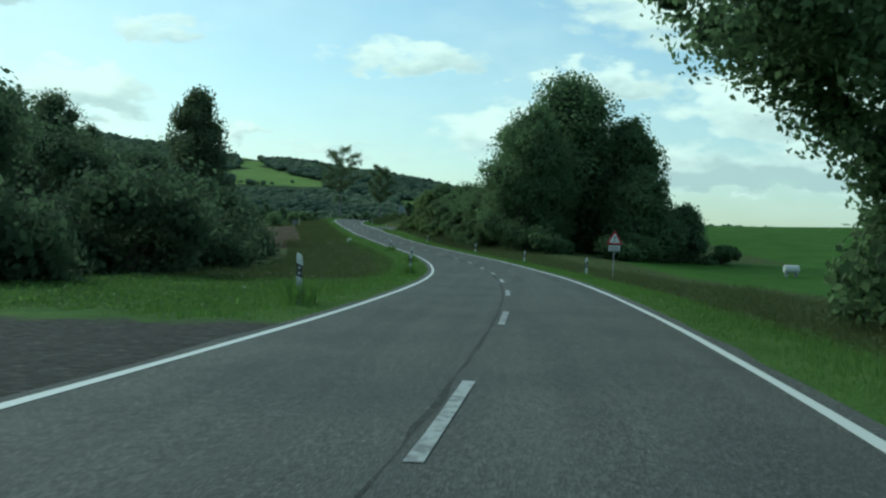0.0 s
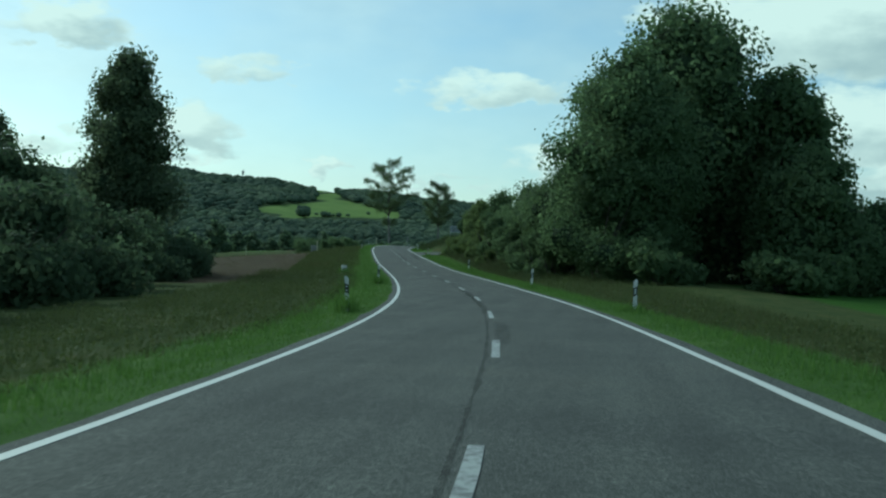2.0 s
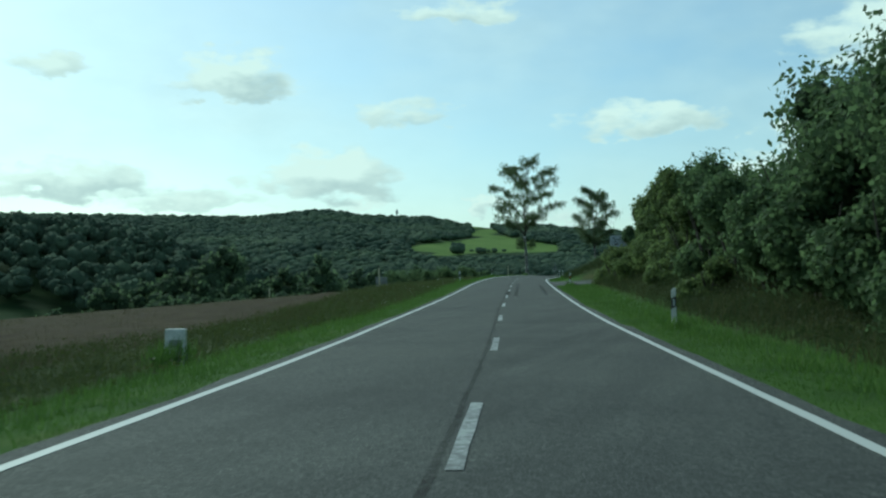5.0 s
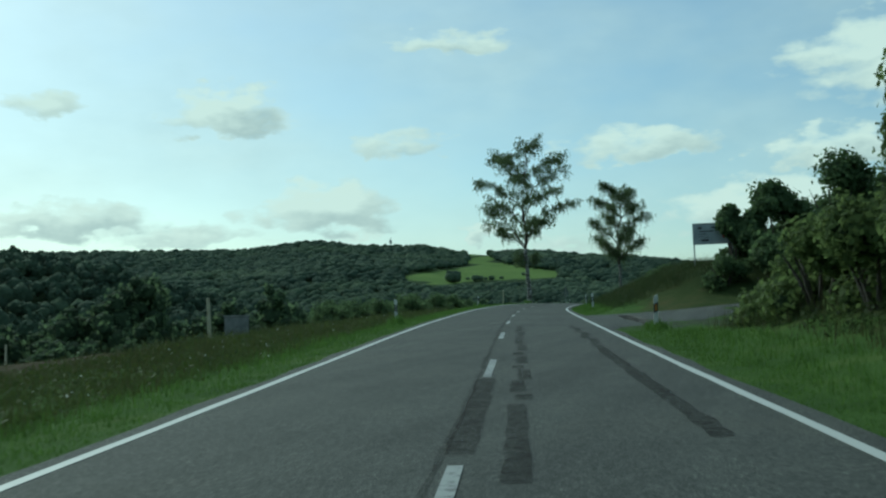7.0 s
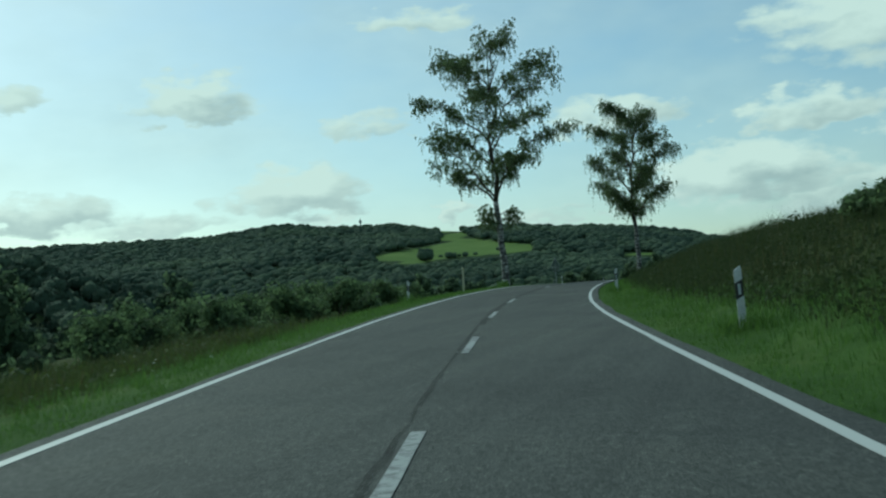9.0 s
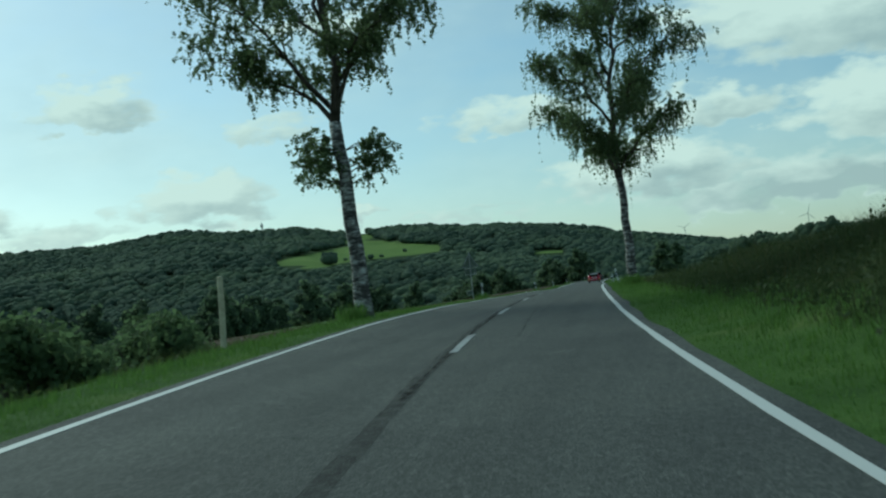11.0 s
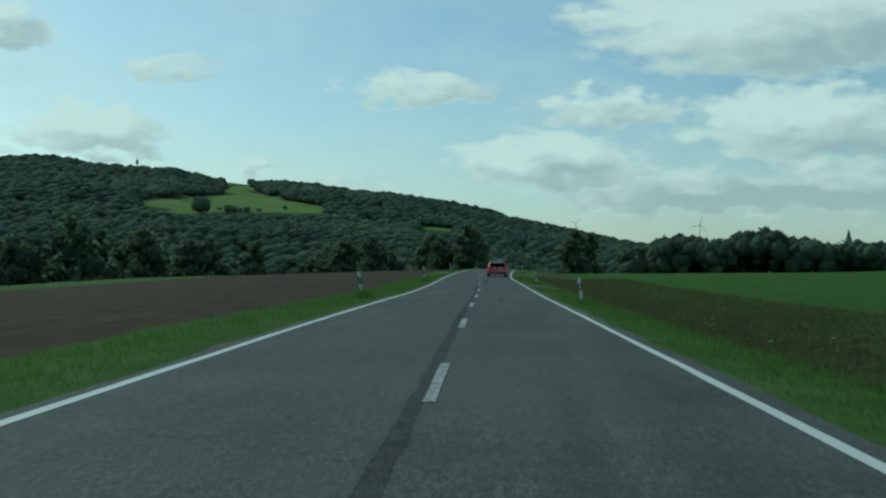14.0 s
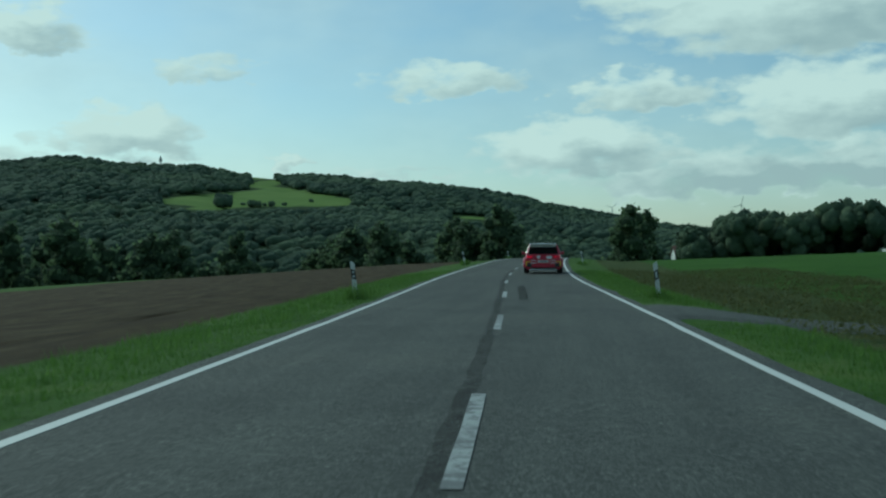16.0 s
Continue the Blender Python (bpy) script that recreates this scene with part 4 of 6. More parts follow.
broad_tree(158, -46.5, 18.5, 5.5, M["leaf_poplar"], "poplar rising behind the thicket", 24, 16000, 0.22, 0.1, 0.3, core=0.5)
broad_tree(150, -55, 17.0, 7.0, M["leaf_oak"], "dark tree behind the thicket", 25, 14000, 0.24, 0.1, 0.3)
THICKET = [(50, -16, 4.2, 4.2), (56, -22, 6.5, 5.0), (64, -15.5, 4.6, 4.2), (66, -25, 7.5, 5.5), (74, -18, 5.6, 4.5), (80, -27, 8.0, 5.5), (84, -17.5, 5.2, 4.2), (93, -19, 5.4, 4.5), (97, -28, 8.0, 5.5),
           (104, -19, 5.6, 4.6), (112, -27, 8.0, 5.6), (114, -18.5, 5.2, 4.2), (123, -19.5, 5.6, 4.4), (128, -29, 8.5, 5.6), (134, -20.5, 5.4, 4.4), (143, -28, 8.0, 5.4), (146, -21.5, 5.2, 4.2),
           (156, -21.5, 4.8, 4.0), (158, -30, 7.5, 5.0), (165, -21.0, 4.0, 3.4), (172, -20.6, 3.4, 3.2), (179, -23.0, 3.6, 3.2), (187, -27.0, 4.0, 3.6), (168, -27, 5.0, 4.0), (176, -31, 6.0, 4.4), (44, -24, 6.0, 5.0), (38, -30, 7.0, 5.0)]
for i, (s, w, h, r) in enumerate(THICKET):
    bush(s, w, h * (1.22 if w < -24 and s < 160 else 1.0), r, M["leaf_willow"], "dense dark willow bush in a thicket", 70 + i, 7200, 0.21, "thicket_bush", 1.0, "bushes of the thicket", 9)


SLOPE_BUSH = [(286, -13, 3.6, 2.4), (290, -11.6, 3.2, 2.2), (294, -14, 4.4, 2.6), (298, -11.8, 3.4, 2.2), (302, -14.5, 4.4, 2.6), (306, -12, 3.2, 2.2), (310, -15, 4.2, 2.6), (314, -12.6, 3.0, 2.2), (319, -15.5, 3.8, 2.6), (325, -14, 3.0, 2.3), (331, -16, 3.2, 2.5), (337, -18, 3.0, 2.4),
              (282, -16.5, 5.0, 2.8), (289, -18, 5.6, 3.0), (297, -19, 5.6, 3.0), (305, -20, 5.4, 3.0), (313, -21, 5.0, 3.0), (322, -22, 4.6, 3.0)]
for i, (s, w, h, r) in enumerate(SLOPE_BUSH):
    bush(s, w, h, r, M["leaf_bush"], "dark bush on the steep slope below the road", 140 + i, 6000, 0.15, "slope_bush", 1.1, "bushes on the slope below the road", 9)


def birch(s, w, height, fork, wide, seed, lean, label, low_twigs, sprays, weep, reach=(1.0, 1.0), leaves=18, girth=1.0):
    """A roadside birch: banded trunk, rising limbs that part into boughs, sprays of hanging twigs with small leaves."""
    rng = np.random.default_rng(seed)
    base = P(s, w)
    t = thing("birch", pose(base.x, base.y, base.z - 0.1, 0, 0, head_at(s)), label, "tree", "birches by the road")
    bm = bmesh.new()
    stem = [Vector((lean * (k / 8) ** 1.2 + 0.04 * math.sin(k * 1.9 + seed), 0.03 * math.cos(k * 1.3), fork * k / 8)) for k in range(9)]
    tube(bm, stem, [girth * r for r in (0.33, 0.285, 0.262, 0.25, 0.24, 0.228, 0.216, 0.208, 0.2)], 12)
    part("trunk", bm, M["birch"], t, "black and white banded birch bark", smooth=True)
    top = stem[-1]
    mid_z, half_z = fork + (height - fork) * 0.53, (height - fork) * 0.5

    def shell(a, v, k=1.0):
        """A place in the crown's outline: bearing, height from -1 to 1, share of its radius."""
        r = wide * k * math.sqrt(max(0.04, 1 - abs(v) ** 2.4)) * (1 - 0.16 * v) * (1 + 0.4 * min(v, 0)) * (reach[1] if math.cos(a) > 0 else reach[0])
        return Vector((top.x * 1.1 + math.cos(a) * r, math.sin(a) * r, mid_z + half_z * v))

    def bow(p0, p1, lift, n, jag):
        d = p1 - p0
        return [p0] + [p0 + d * (j / n) + Vector((rng.normal(0, jag), rng.normal(0, jag), lift * math.sin(math.pi * j / n) + rng.normal(0, jag))) for j in range(1, n)] + [p1]

    leader = bow(top, Vector((top.x * 1.2 + 0.3, 0.1, height * 0.97)), 0.0, 7, 0.14)
    bm = bmesh.new()
    tube(bm, leader, [0.18, 0.155, 0.13, 0.105, 0.08, 0.055, 0.035, 0.012], 8)
    part("limb", bm, M["bark"], t, smooth=True)
    tips, twigs = [], bmesh.new()
    count = 15
    for k in range(count):
        v = -0.8 + 1.68 * (k + 0.5) / count
        a = k * 2.39996 + seed
        u = max(0.0, (v + 0.45) / 1.55)
        p0 = leader[min(7, int(u * 7))].lerp(leader[min(7, int(u * 7) + 1)], (u * 7) % 1.0) if u > 0 else top
        end = shell(a, v, rng.uniform(0.82, 1.02))
        limb = bow(p0, end, 0.12 * (end - p0).length, 6, 0.1)
        bm = bmesh.new()
        r0 = 0.1 * (1 - 0.5 * u)
        tube(bm, limb, [r0, r0 * 0.82, r0 * 0.66, r0 * 0.5, r0 * 0.36, r0 * 0.22, r0 * 0.1], 7)
        part("limb", bm, M["bark"], t, smooth=True)
        for j in range(2, 7):
            tips.append((limb[j] + Vector((0, 0, 0.25)), 0.9))
            for q in range(3):
                b = a + rng.normal(0, 0.9)
                ln = wide * rng.uniform(0.16, 0.36)
                e = limb[j] + Vector((math.cos(b) * ln, math.sin(b) * ln, ln * rng.uniform(0.0, 0.75)))
                side = bow(limb[j], e, 0.1 * ln, 3, 0.05)
                tube(twigs, side, [0.028, 0.02, 0.013, 0.005], 4)
                tips += [(e, 1.0), (side[2], 0.8)]
    for q in range(10):
        a = rng.uniform(0, 6.28)
        e = leader[5] + Vector((math.cos(a) * wide * 0.3, math.sin(a) * wide * 0.3, rng.uniform(0.0, height - leader[5].z)))
        tube(twigs, bow(leader[5], e, 0.1, 3, 0.06), [0.03, 0.02, 0.013, 0.005], 4)
        tips.append((e, 0.8))
    if low_twigs:
        for k in range(17):
            a, h0 = (rng.uniform(1.9, 4.4) if k % 3 else rng.uniform(-0.9, 0.9)), fork * rng.uniform(0.66, 0.9)
            e = Vector((stem[6].x + math.cos(a) * 1.3, math.sin(a) * 1.2, h0 + 0.35))
            tube(twigs, bow(Vector((stem[5].x, 0, h0)), e, 0.1, 3, 0.04), [0.025, 0.018, 0.012, 0.005], 4)
            tips += [(e, 0.7), (e * 0.6 + Vector((stem[5].x, 0, h0)) * 0.4, 0.4)]
    tagged(part("twig_work", twigs, M["bark"], t, smooth=True), kind="stuff")
    where = np.array([p[:] for p, _ in tips])
    grow = np.array([g for _, g in tips])
    # not every bough is in leaf: gaps stay open between the sprays
    live = rng.permutation(len(where))[: int(len(where) * 0.95)]
    pick = live[rng.integers(0, len(live), sprays)]
    start = where[pick] + rng.normal(0, 0.24, (sprays, 3)) * grow[pick][:, None]
    length = rng.gamma(2.2, 0.3, sprays) * weep * grow[pick]
    drift = rng.normal(0, 0.22, (sprays, 2))
    u = rng.uniform(0, 1, (sprays, leaves))
    c = np.stack([start[:, None, 0] + drift[:, None, 0] * np.sqrt(u), start[:, None, 1] + drift[:, None, 1] * np.sqrt(u), start[:, None, 2] + 0.1 * np.sin(u * 3) - length[:, None] * u], -1).reshape(-1, 3)
    c += rng.normal(0, 0.035, c.shape)
    v, f = leaf_quads(c, 0.074, rng, 0.4, 1.4)
    # the thin twig that each spray hangs on
    foot = start + np.stack([drift[:, 0], drift[:, 1], -length], -1)
    thin = np.array((0.004, 0.0, 0.0))
    tv = np.stack([start - thin, start + thin, foot], 1).reshape(-1, 3)
    tf = np.arange(3 * sprays).reshape(-1, 3) + len(v)
    faces = f.tolist() + tf.tolist()
    cr = new("crown", mesh_of("crown", np.concatenate([v, tv]), faces, [M["leaf_birch"], M["bark"]], [0] * len(f) + [1] * len(tf)))
    cr.parent = t
    return t


birch(321.7, -4.9, 19.2, 6.6, 5.4, 3, -0.35, "tall slender birch with banded bark, close to the road", True, 5800, 0.6, (1.0, 0.95))
birch(339.4, 4.4, 16.0, 5.2, 3.5, 8, -0.08, "weeping birch with banded bark beside the road", False, 4400, 0.95, girth=0.84)


# ---- woods ----
def build_wood(name, places, label, level, lo, hi, rough=0.17, tall=1.0, leaves=0, leaf_size=1.0):
    rng = np.random.default_rng(len(places))
    blobs = []
    for x, y, z in places:
        r = rng.uniform(lo, hi)
        blobs.append((x, y, z + r * (1.0 - 0.65 * min(tall, 1.0)), r, r, r * tall))
    v, f = lumps(blobs, rng, level, rough)
    if leaves:
        blob = np.array(blobs)[rng.integers(0, len(blobs), leaves)]
        d = rng.normal(size=(leaves, 3))
        d /= np.linalg.norm(d, axis=1, keepdims=True)
        d[:, 2] = abs(d[:, 2]) - 0.15
        lv, lf = leaf_quads(blob[:, :3] + d * blob[:, 3:] * rng.uniform(0.9, 1.2, (leaves, 1)), leaf_size, rng, 0.0, 1.2, d, 0.5)
        f = f.tolist() + (lf + len(v)).tolist()
        v = np.concatenate([v, lv])
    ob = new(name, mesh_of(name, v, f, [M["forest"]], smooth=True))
    return tagged(ob, label, "forest", kind="stuff")


def hillside():
    rng = np.random.default_rng(17)
    n = 78000
    az = rng.uniform(-64, 20, n)
    r = np.sqrt(rng.uniform(300 ** 2, 1800 ** 2, n))
    x, y = HX + r * np.sin(np.radians(az)), HY + r * np.cos(np.radians(az))
    z = hill(x, y)
    el = np.degrees(np.arctan2(z - HZ, r))
    keep = ~pasture(az, el, r)
    for up in (0.15, 0.3, 0.45):
        keep &= ~pasture(az, el + up, r)
    keep &= ~((az > -8) & (r < 520)) & ~((az > 4) & (r < 800)) & (rng.uniform(0, 1, n) < np.clip(np.where(r < 620, 0.36, 0.15 + r / 8000), 0, 0.4))
    pts = np.stack([x, y, z], -1)[keep]
    dist = np.hypot(pts[:, 0] - HX, pts[:, 1] - HY)
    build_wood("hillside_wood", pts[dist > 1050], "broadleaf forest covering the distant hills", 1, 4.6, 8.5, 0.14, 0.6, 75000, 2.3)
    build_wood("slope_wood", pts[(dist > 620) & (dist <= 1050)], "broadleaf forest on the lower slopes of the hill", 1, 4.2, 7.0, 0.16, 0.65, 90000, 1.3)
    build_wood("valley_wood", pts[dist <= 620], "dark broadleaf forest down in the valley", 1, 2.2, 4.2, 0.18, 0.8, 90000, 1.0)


hillside()


# ---- road furniture ----
M["oldyellow"] = surface("faded_yellow_paint", [(0.3, (0.32, 0.27, 0.06)), (0.7, (0.45, 0.38, 0.1))], 6.0, 0.6)

def delineator(s, w, left, turn=0.0, amber=False, lean=0.0, bury=0.0, label=None):
    """A marker post: tapered white body with a slanted black band and reflectors."""
    t = thing("delineator_post", spot(s, w, turn) @ pose(0, 0, -bury, lean * 0.4, lean, 0), label or "white plastic roadside marker post with a slanted black band", "marker post", "marker posts along the road")
    bm = bmesh.new()

    def ring(z, k=1.0, slant=0.0):
        out = [(-0.06, -0.035), (0.06, -0.035), (0.058, 0.0), (0.03, 0.045), (-0.03, 0.045), (-0.058, 0.0)]
        return [bm.verts.new((x * k, y * k, z + slant * (-x if left else x))) for x, y in out]

    def body(levels):
        rs = [ring(*l) for l in levels]
        for a, b in zip(rs, rs[1:]):
            for k in range(6):
                bm.faces.new((a[k], a[(k + 1) % 6], b[(k + 1) % 6], b[k]))
        bm.faces.new(rs[0][::-1])
        bm.faces.new(rs[-1])

    body([(-0.15, 1.0), (0.55, 1.0, 0.5)])
    body([(0.81, 1.0, 0.5), (0.96, 0.98, 0.5), (1.02, 0.8, 0.5)])
    part("post_body", bm, M["white"], t)
    bm = bmesh.new()
    body([(0.55, 1.015, 0.5), (0.81, 1.015, 0.5)])
    part("black_band", bm, M["black"], t)
    if left:
        for z in (0.63, 0.74):
            bm = bmesh.new()
            bmesh.ops.create_cone(bm, cap_ends=True, segments=14, radius1=0.026, radius2=0.026, depth=0.012, matrix=pose(0, -0.042, z, 90, 0, 0))
            part("reflector", bm, M["reflector"], t)
    else:
        bm = bmesh.new()
        box(bm, -0.022, 0.022, -0.047, -0.034, 0.6, 0.77, 0.004)
        part("reflector", bm, M["amber"] if amber else M["reflector"], t)
    return t


POSTS_L = [(41.3, -4.2), (73.2, -4.1), (101.5, -4.05), (130.8, -4.05), (235.0, -4.6), (287.9, -5.35), (355.0, -4.4), (405.8, -4.16), (446.0, -3.95), (500.0, -4.4), (550.0, -4.4)]
POSTS_R = [(73.8, 4.5), (102.9, 4.4), (129.5, 4.15), (166.0, 4.3), (221.6, 4.3), (254.6, 4.3), (286.8, 4.1), (354.6, 3.95), (406.4, 4.03), (447.0, 4.2), (497.0, 4.3)]
for k, (s, w) in enumerate(POSTS_L):
    delineator(s, w, True, (k * 37) % 11 - 5, lean=(k * 53) % 7 - 3 - (7 if s > 400 else 0), bury=0.0)
for k, (s, w) in enumerate(POSTS_R):
    delineator(s, w, False, (k * 29) % 9 - 4, amber=abs(s - 221.6) < 1, lean=((k * 31) % 7 - 3) * 0.7 - (8 if s > 350 else 0), bury=0.04,
               label="white marker post with an amber reflector at a junction" if abs(s - 221.6) < 1 else None)


def triangle_outline(side, z0, cut=0.06):
    """A triangle with rounded corners, point up, resting on z0."""
    h = side * 0.866
    pts = []
    for cx, cz, a0 in ((-side / 2 + cut * 1.73, z0 + cut, 150), (side / 2 - cut * 1.73, z0 + cut, 270), (0, z0 + h - 2 * cut, 30)):
        for k in range(5):
            a = radians(a0 + k * 30)
            pts.append((cx + cut * math.cos(a), cz + cut * math.sin(a)))
    return pts


def warning_sign():
    t = thing("warning_sign", spot(80.6, 6.85, -4), "triangular danger sign with red border and a small white plate", "road sign")
    bm = bmesh.new()
    tube(bm, [(0, 0.03, -0.4), (0.0, 0.03, 2.72)], [0.03, 0.03], 10)
    part("pole", bm, M["steel"], t)
    bm = bmesh.new()
    prism(bm, triangle_outline(0.92, 1.97), -0.012, 0.0)
    plate = part("triangle_plate", bm, M["signred"], t, "red sign border")
    bm = bmesh.new()
    prism(bm, triangle_outline(0.62, 2.06, 0.03), -0.018, -0.0125)
    part("white_field", bm, M["signwhite"], plate)
    bm = bmesh.new()
    prism(bm, [(-0.03, 2.43), (-0.018, 2.23), (0.018, 2.23), (0.03, 2.43)], -0.024, -0.0185)
    bmesh.ops.create_cone(bm, cap_ends=True, segments=14, radius1=0.032, radius2=0.032, depth=0.006, matrix=pose(0, -0.021, 2.165, 90, 0, 0))
    part("exclamation_mark", bm, M["black"], plate)
    bm = bmesh.new()
    box(bm, -0.33, 0.33, -0.012, 0.0, 1.58, 1.93, 0.01)
    add = part("text_plate", bm, M["black"], t, "small white supplementary plate")
    bm = bmesh.new()
    box(bm, -0.31, 0.31, -0.017, -0.0125, 1.6, 1.91, 0.006)
    part("plate_face", bm, M["signwhite"], add)
    for z in (1.79, 1.67):
        bm = bmesh.new()
        for k in range(7):
            box(bm, -0.25 + k * 0.072, -0.19 + k * 0.072, -0.021, -0.0175, z - 0.03, z + 0.03)
        part("writing", bm, M["black"], add)
    for z in (1.75, 2.2):
        bm = bmesh.new()
        box(bm, -0.05, 0.05, 0.0, 0.075, z - 0.02, z + 0.02, 0.004)
        part("clamp", bm, M["steel"], t)


def sign_from_behind():
    t = thing("warning_sign", spot(355.5, -5.06, 3, 0.12), "dull grey back of a triangular road sign on a steel pole", "road sign")
    bm = bmesh.new()
    tube(bm, [(0, -0.035, -0.4), (0, -0.035, 2.95)], [0.032, 0.03], 10)
    part("pole", bm, M["steel"], t)
    bm = bmesh.new()
    prism(bm, triangle_outline(1.05, 2.02), 0.0, 0.012)
    part("triangle_plate", bm, M["signback"], t)
    bm = bmesh.new()
    for a, b in (((-0.49, 2.05), (0.0, 2.9)), ((0.49, 2.05), (0.0, 2.9)), ((-0.49, 2.05), (0.49, 2.05))):
        tube(bm, [(a[0], -0.006, a[1]), (b[0], -0.006, b[1])], [0.012, 0.012], 5)
    part("folded_rim", bm, M["steel"], t)
    for x0, x1, z0, z1 in ((-0.36, 0.36, 1.56, 1.97), (-0.36, -0.02, 0.3, 0.6)):
        bm = bmesh.new()
        box(bm, x0, x1, 0.0, 0.01, z0, z1, 0.004)
        pl = part("small_plate", bm, M["signback"], t)
        bm = bmesh.new()
        tube(bm, [(x0 + 0.01, -0.008, z0 + 0.01), (x1 - 0.01, -0.008, z0 + 0.01), (x1 - 0.01, -0.008, z1 - 0.01), (x0 + 0.01, -0.008, z1 - 0.01), (x0 + 0.01, -0.008, z0 + 0.012)], [0.012] * 5, 5)
        part("plate_rim", bm, M["white"], pl)
    bm = bmesh.new()
    box(bm, 0.2, 0.28, -0.006, -0.001, 1.6, 1.7)
    part("sticker", bm, M["white"], t)


def lettering(text, size, m, parent, material, name="writing"):
    """Raised letters in the built-in typeface, as a mesh."""
    cu = bpy.data.curves.new(name, "FONT")
    cu.body, cu.size, cu.extrude = text, size, 0.003
    tmp = bpy.data.objects.new(name, cu)
    scene.collection.objects.link(tmp)
    me = bpy.data.meshes.new_from_object(tmp.evaluated_get(bpy.context.evaluated_depsgraph_get()))
    bpy.data.objects.remove(tmp)
    me.materials.clear()
    me.materials.append(material)
    ob = new(name, me)
    ob.parent = parent
    ob.matrix_local = m
    return ob


def quarry_board():
    b = P(246.0, 9.0)
    t = thing("roadside_board", pose(b.x, b.y, b.z, 0, 0, head_at(246) - 10), "weathered white board on posts advertising gravel and sand", "sign board")
    for x in (0.0, 1.85):
        bm = bmesh.new()
        tube(bm, [(x, 0.05, -0.4), (x, 0.05, 2.12)], [0.035, 0.035], 8)
        part("post", bm, M["steel"], t)
    bm = bmesh.new()
    box(bm, -0.03, 1.88, -0.012, 0.012, 1.12, 2.12, 0.006)
    face = part("panel", bm, M["boardface"], t, "faded white panel")
    bm = bmesh.new()
    for x0, x1, z0, z1 in ((-0.05, 1.9, 2.1, 2.15), (-0.05, 1.9, 1.09, 1.13), (-0.05, -0.01, 1.13, 2.1), (1.86, 1.9, 1.13, 2.1)):
        box(bm, x0, x1, -0.03, 0.02, z0, z1, 0.004)
    part("frame", bm, M["steel"], t)
    for text, z in (("KIES", 1.55), ("SAND", 1.4)):
        lettering(text, 0.14, pose(0.36, -0.016, z, 90, 0, 0), face, M["black"])
    for z in (1.59, 1.44, 1.29):
        bm = bmesh.new()
        bmesh.ops.create_cone(bm, cap_ends=True, segments=10, radius1=0.022, radius2=0.022, depth=0.006, matrix=pose(0.27, -0.016, z, 90, 0, 0))
        part("bullet_dot", bm, M["black"], face)
    for x0, x1, z0, z1 in ((0.22, 0.4, 1.86, 1.96), (0.3, 0.95, 1.72, 1.77), (0.36, 0.72, 1.25, 1.34), (0.85, 1.5, 1.9, 1.95)):
        bm = bmesh.new()
        box(bm, x0, x1, -0.02, -0.0125, z0, z1)
        part("writing", bm, M["black"], face, "dark bar of unreadable lettering")
    bm = bmesh.new()
    box(bm, 1.35, 1.7, -0.02, -0.0125, 1.4, 1.68)
    part("red_block", bm, M["signred"], face)


warning_sign()
sign_from_behind()
quarry_board()


def small_post(s, w, h, r, lean, label, name="wooden_post"):
    t = thing(name, spot(s, w) @ pose(0, 0, 0, 0, lean, 0), label, "post")
    bm = bmesh.new()
    tube(bm, [(0, 0, -0.3), (0.01, 0, h * 0.5), (0, 0.01, h - 0.03), (0, 0.01, h)], [r * 1.06, r, r * 0.95, r * 0.6], 9)
    part("pole", bm, M["wood"], t, smooth=False)
    return t


small_post(311.5, -6.4, 1.75, 0.075, 2, "pale weathered wooden post in the verge")
small_post(230.0, -10.9, 1.7, 0.07, -2, "pale weathered wooden post in tall grass")
for s, w in ((236, -21.5), (252, -25.0)):
    small_post(s, w, 1.1, 0.05, 1, "thin pale post at the field's edge")


def pipe_marker():
    t = thing("marker_pole", spot(243.8, 10.3, 0, -0.1) @ pose(0, 0, 0, 0, -4, 0), "yellow pipeline marker pole with a brown cap on the bank", "marker pole")
    bm = bmesh.new()
    tube(bm, [(0, 0, -0.2), (0, 0, 0.75), (0, 0, 0.8)], [0.05, 0.05, 0.05], 10)
    part("pole", bm, M["oldyellow"], t)
    bm = bmesh.new()
    tube(bm, [(0, 0, 0.8), (0, 0, 1.0), (0, 0, 1.12)], [0.085, 0.085, 0.06], 10)
    part("cap", bm, M["wood"], t, "brown cap")


def marker_stone():
    t = thing("marker_stone", spot(160.0, -6.35, 10), "small white painted kilometre stone in the verge", "marker stone")
    bm = bmesh.new()
    box(bm, -0.21, 0.21, -0.14, 0.14, -0.2, 0.72, 0.03, 0.95)
    part("stone", bm, M["white"], t)
    bm = bmesh.new()
    box(bm, -0.12, 0.12, -0.146, -0.13, 0.35, 0.5)
    part("worn_field", bm, M["concrete"], t)


def concrete_block():
    t = thing("concrete_block", spot(236.5, -11.6, 8), "grey concrete headwall standing in tall grass", "concrete block")
    bm = bmesh.new()
    box(bm, -0.5, 0.5, -0.12, 0.12, -0.3, 1.0, 0.03)
    part("slab", bm, M["concrete"], t)
    bm = bmesh.new()
    box(bm, -0.54, 0.54, -0.16, 0.16, 1.0, 1.07, 0.02)
    part("cap", bm, M["concrete"], t)


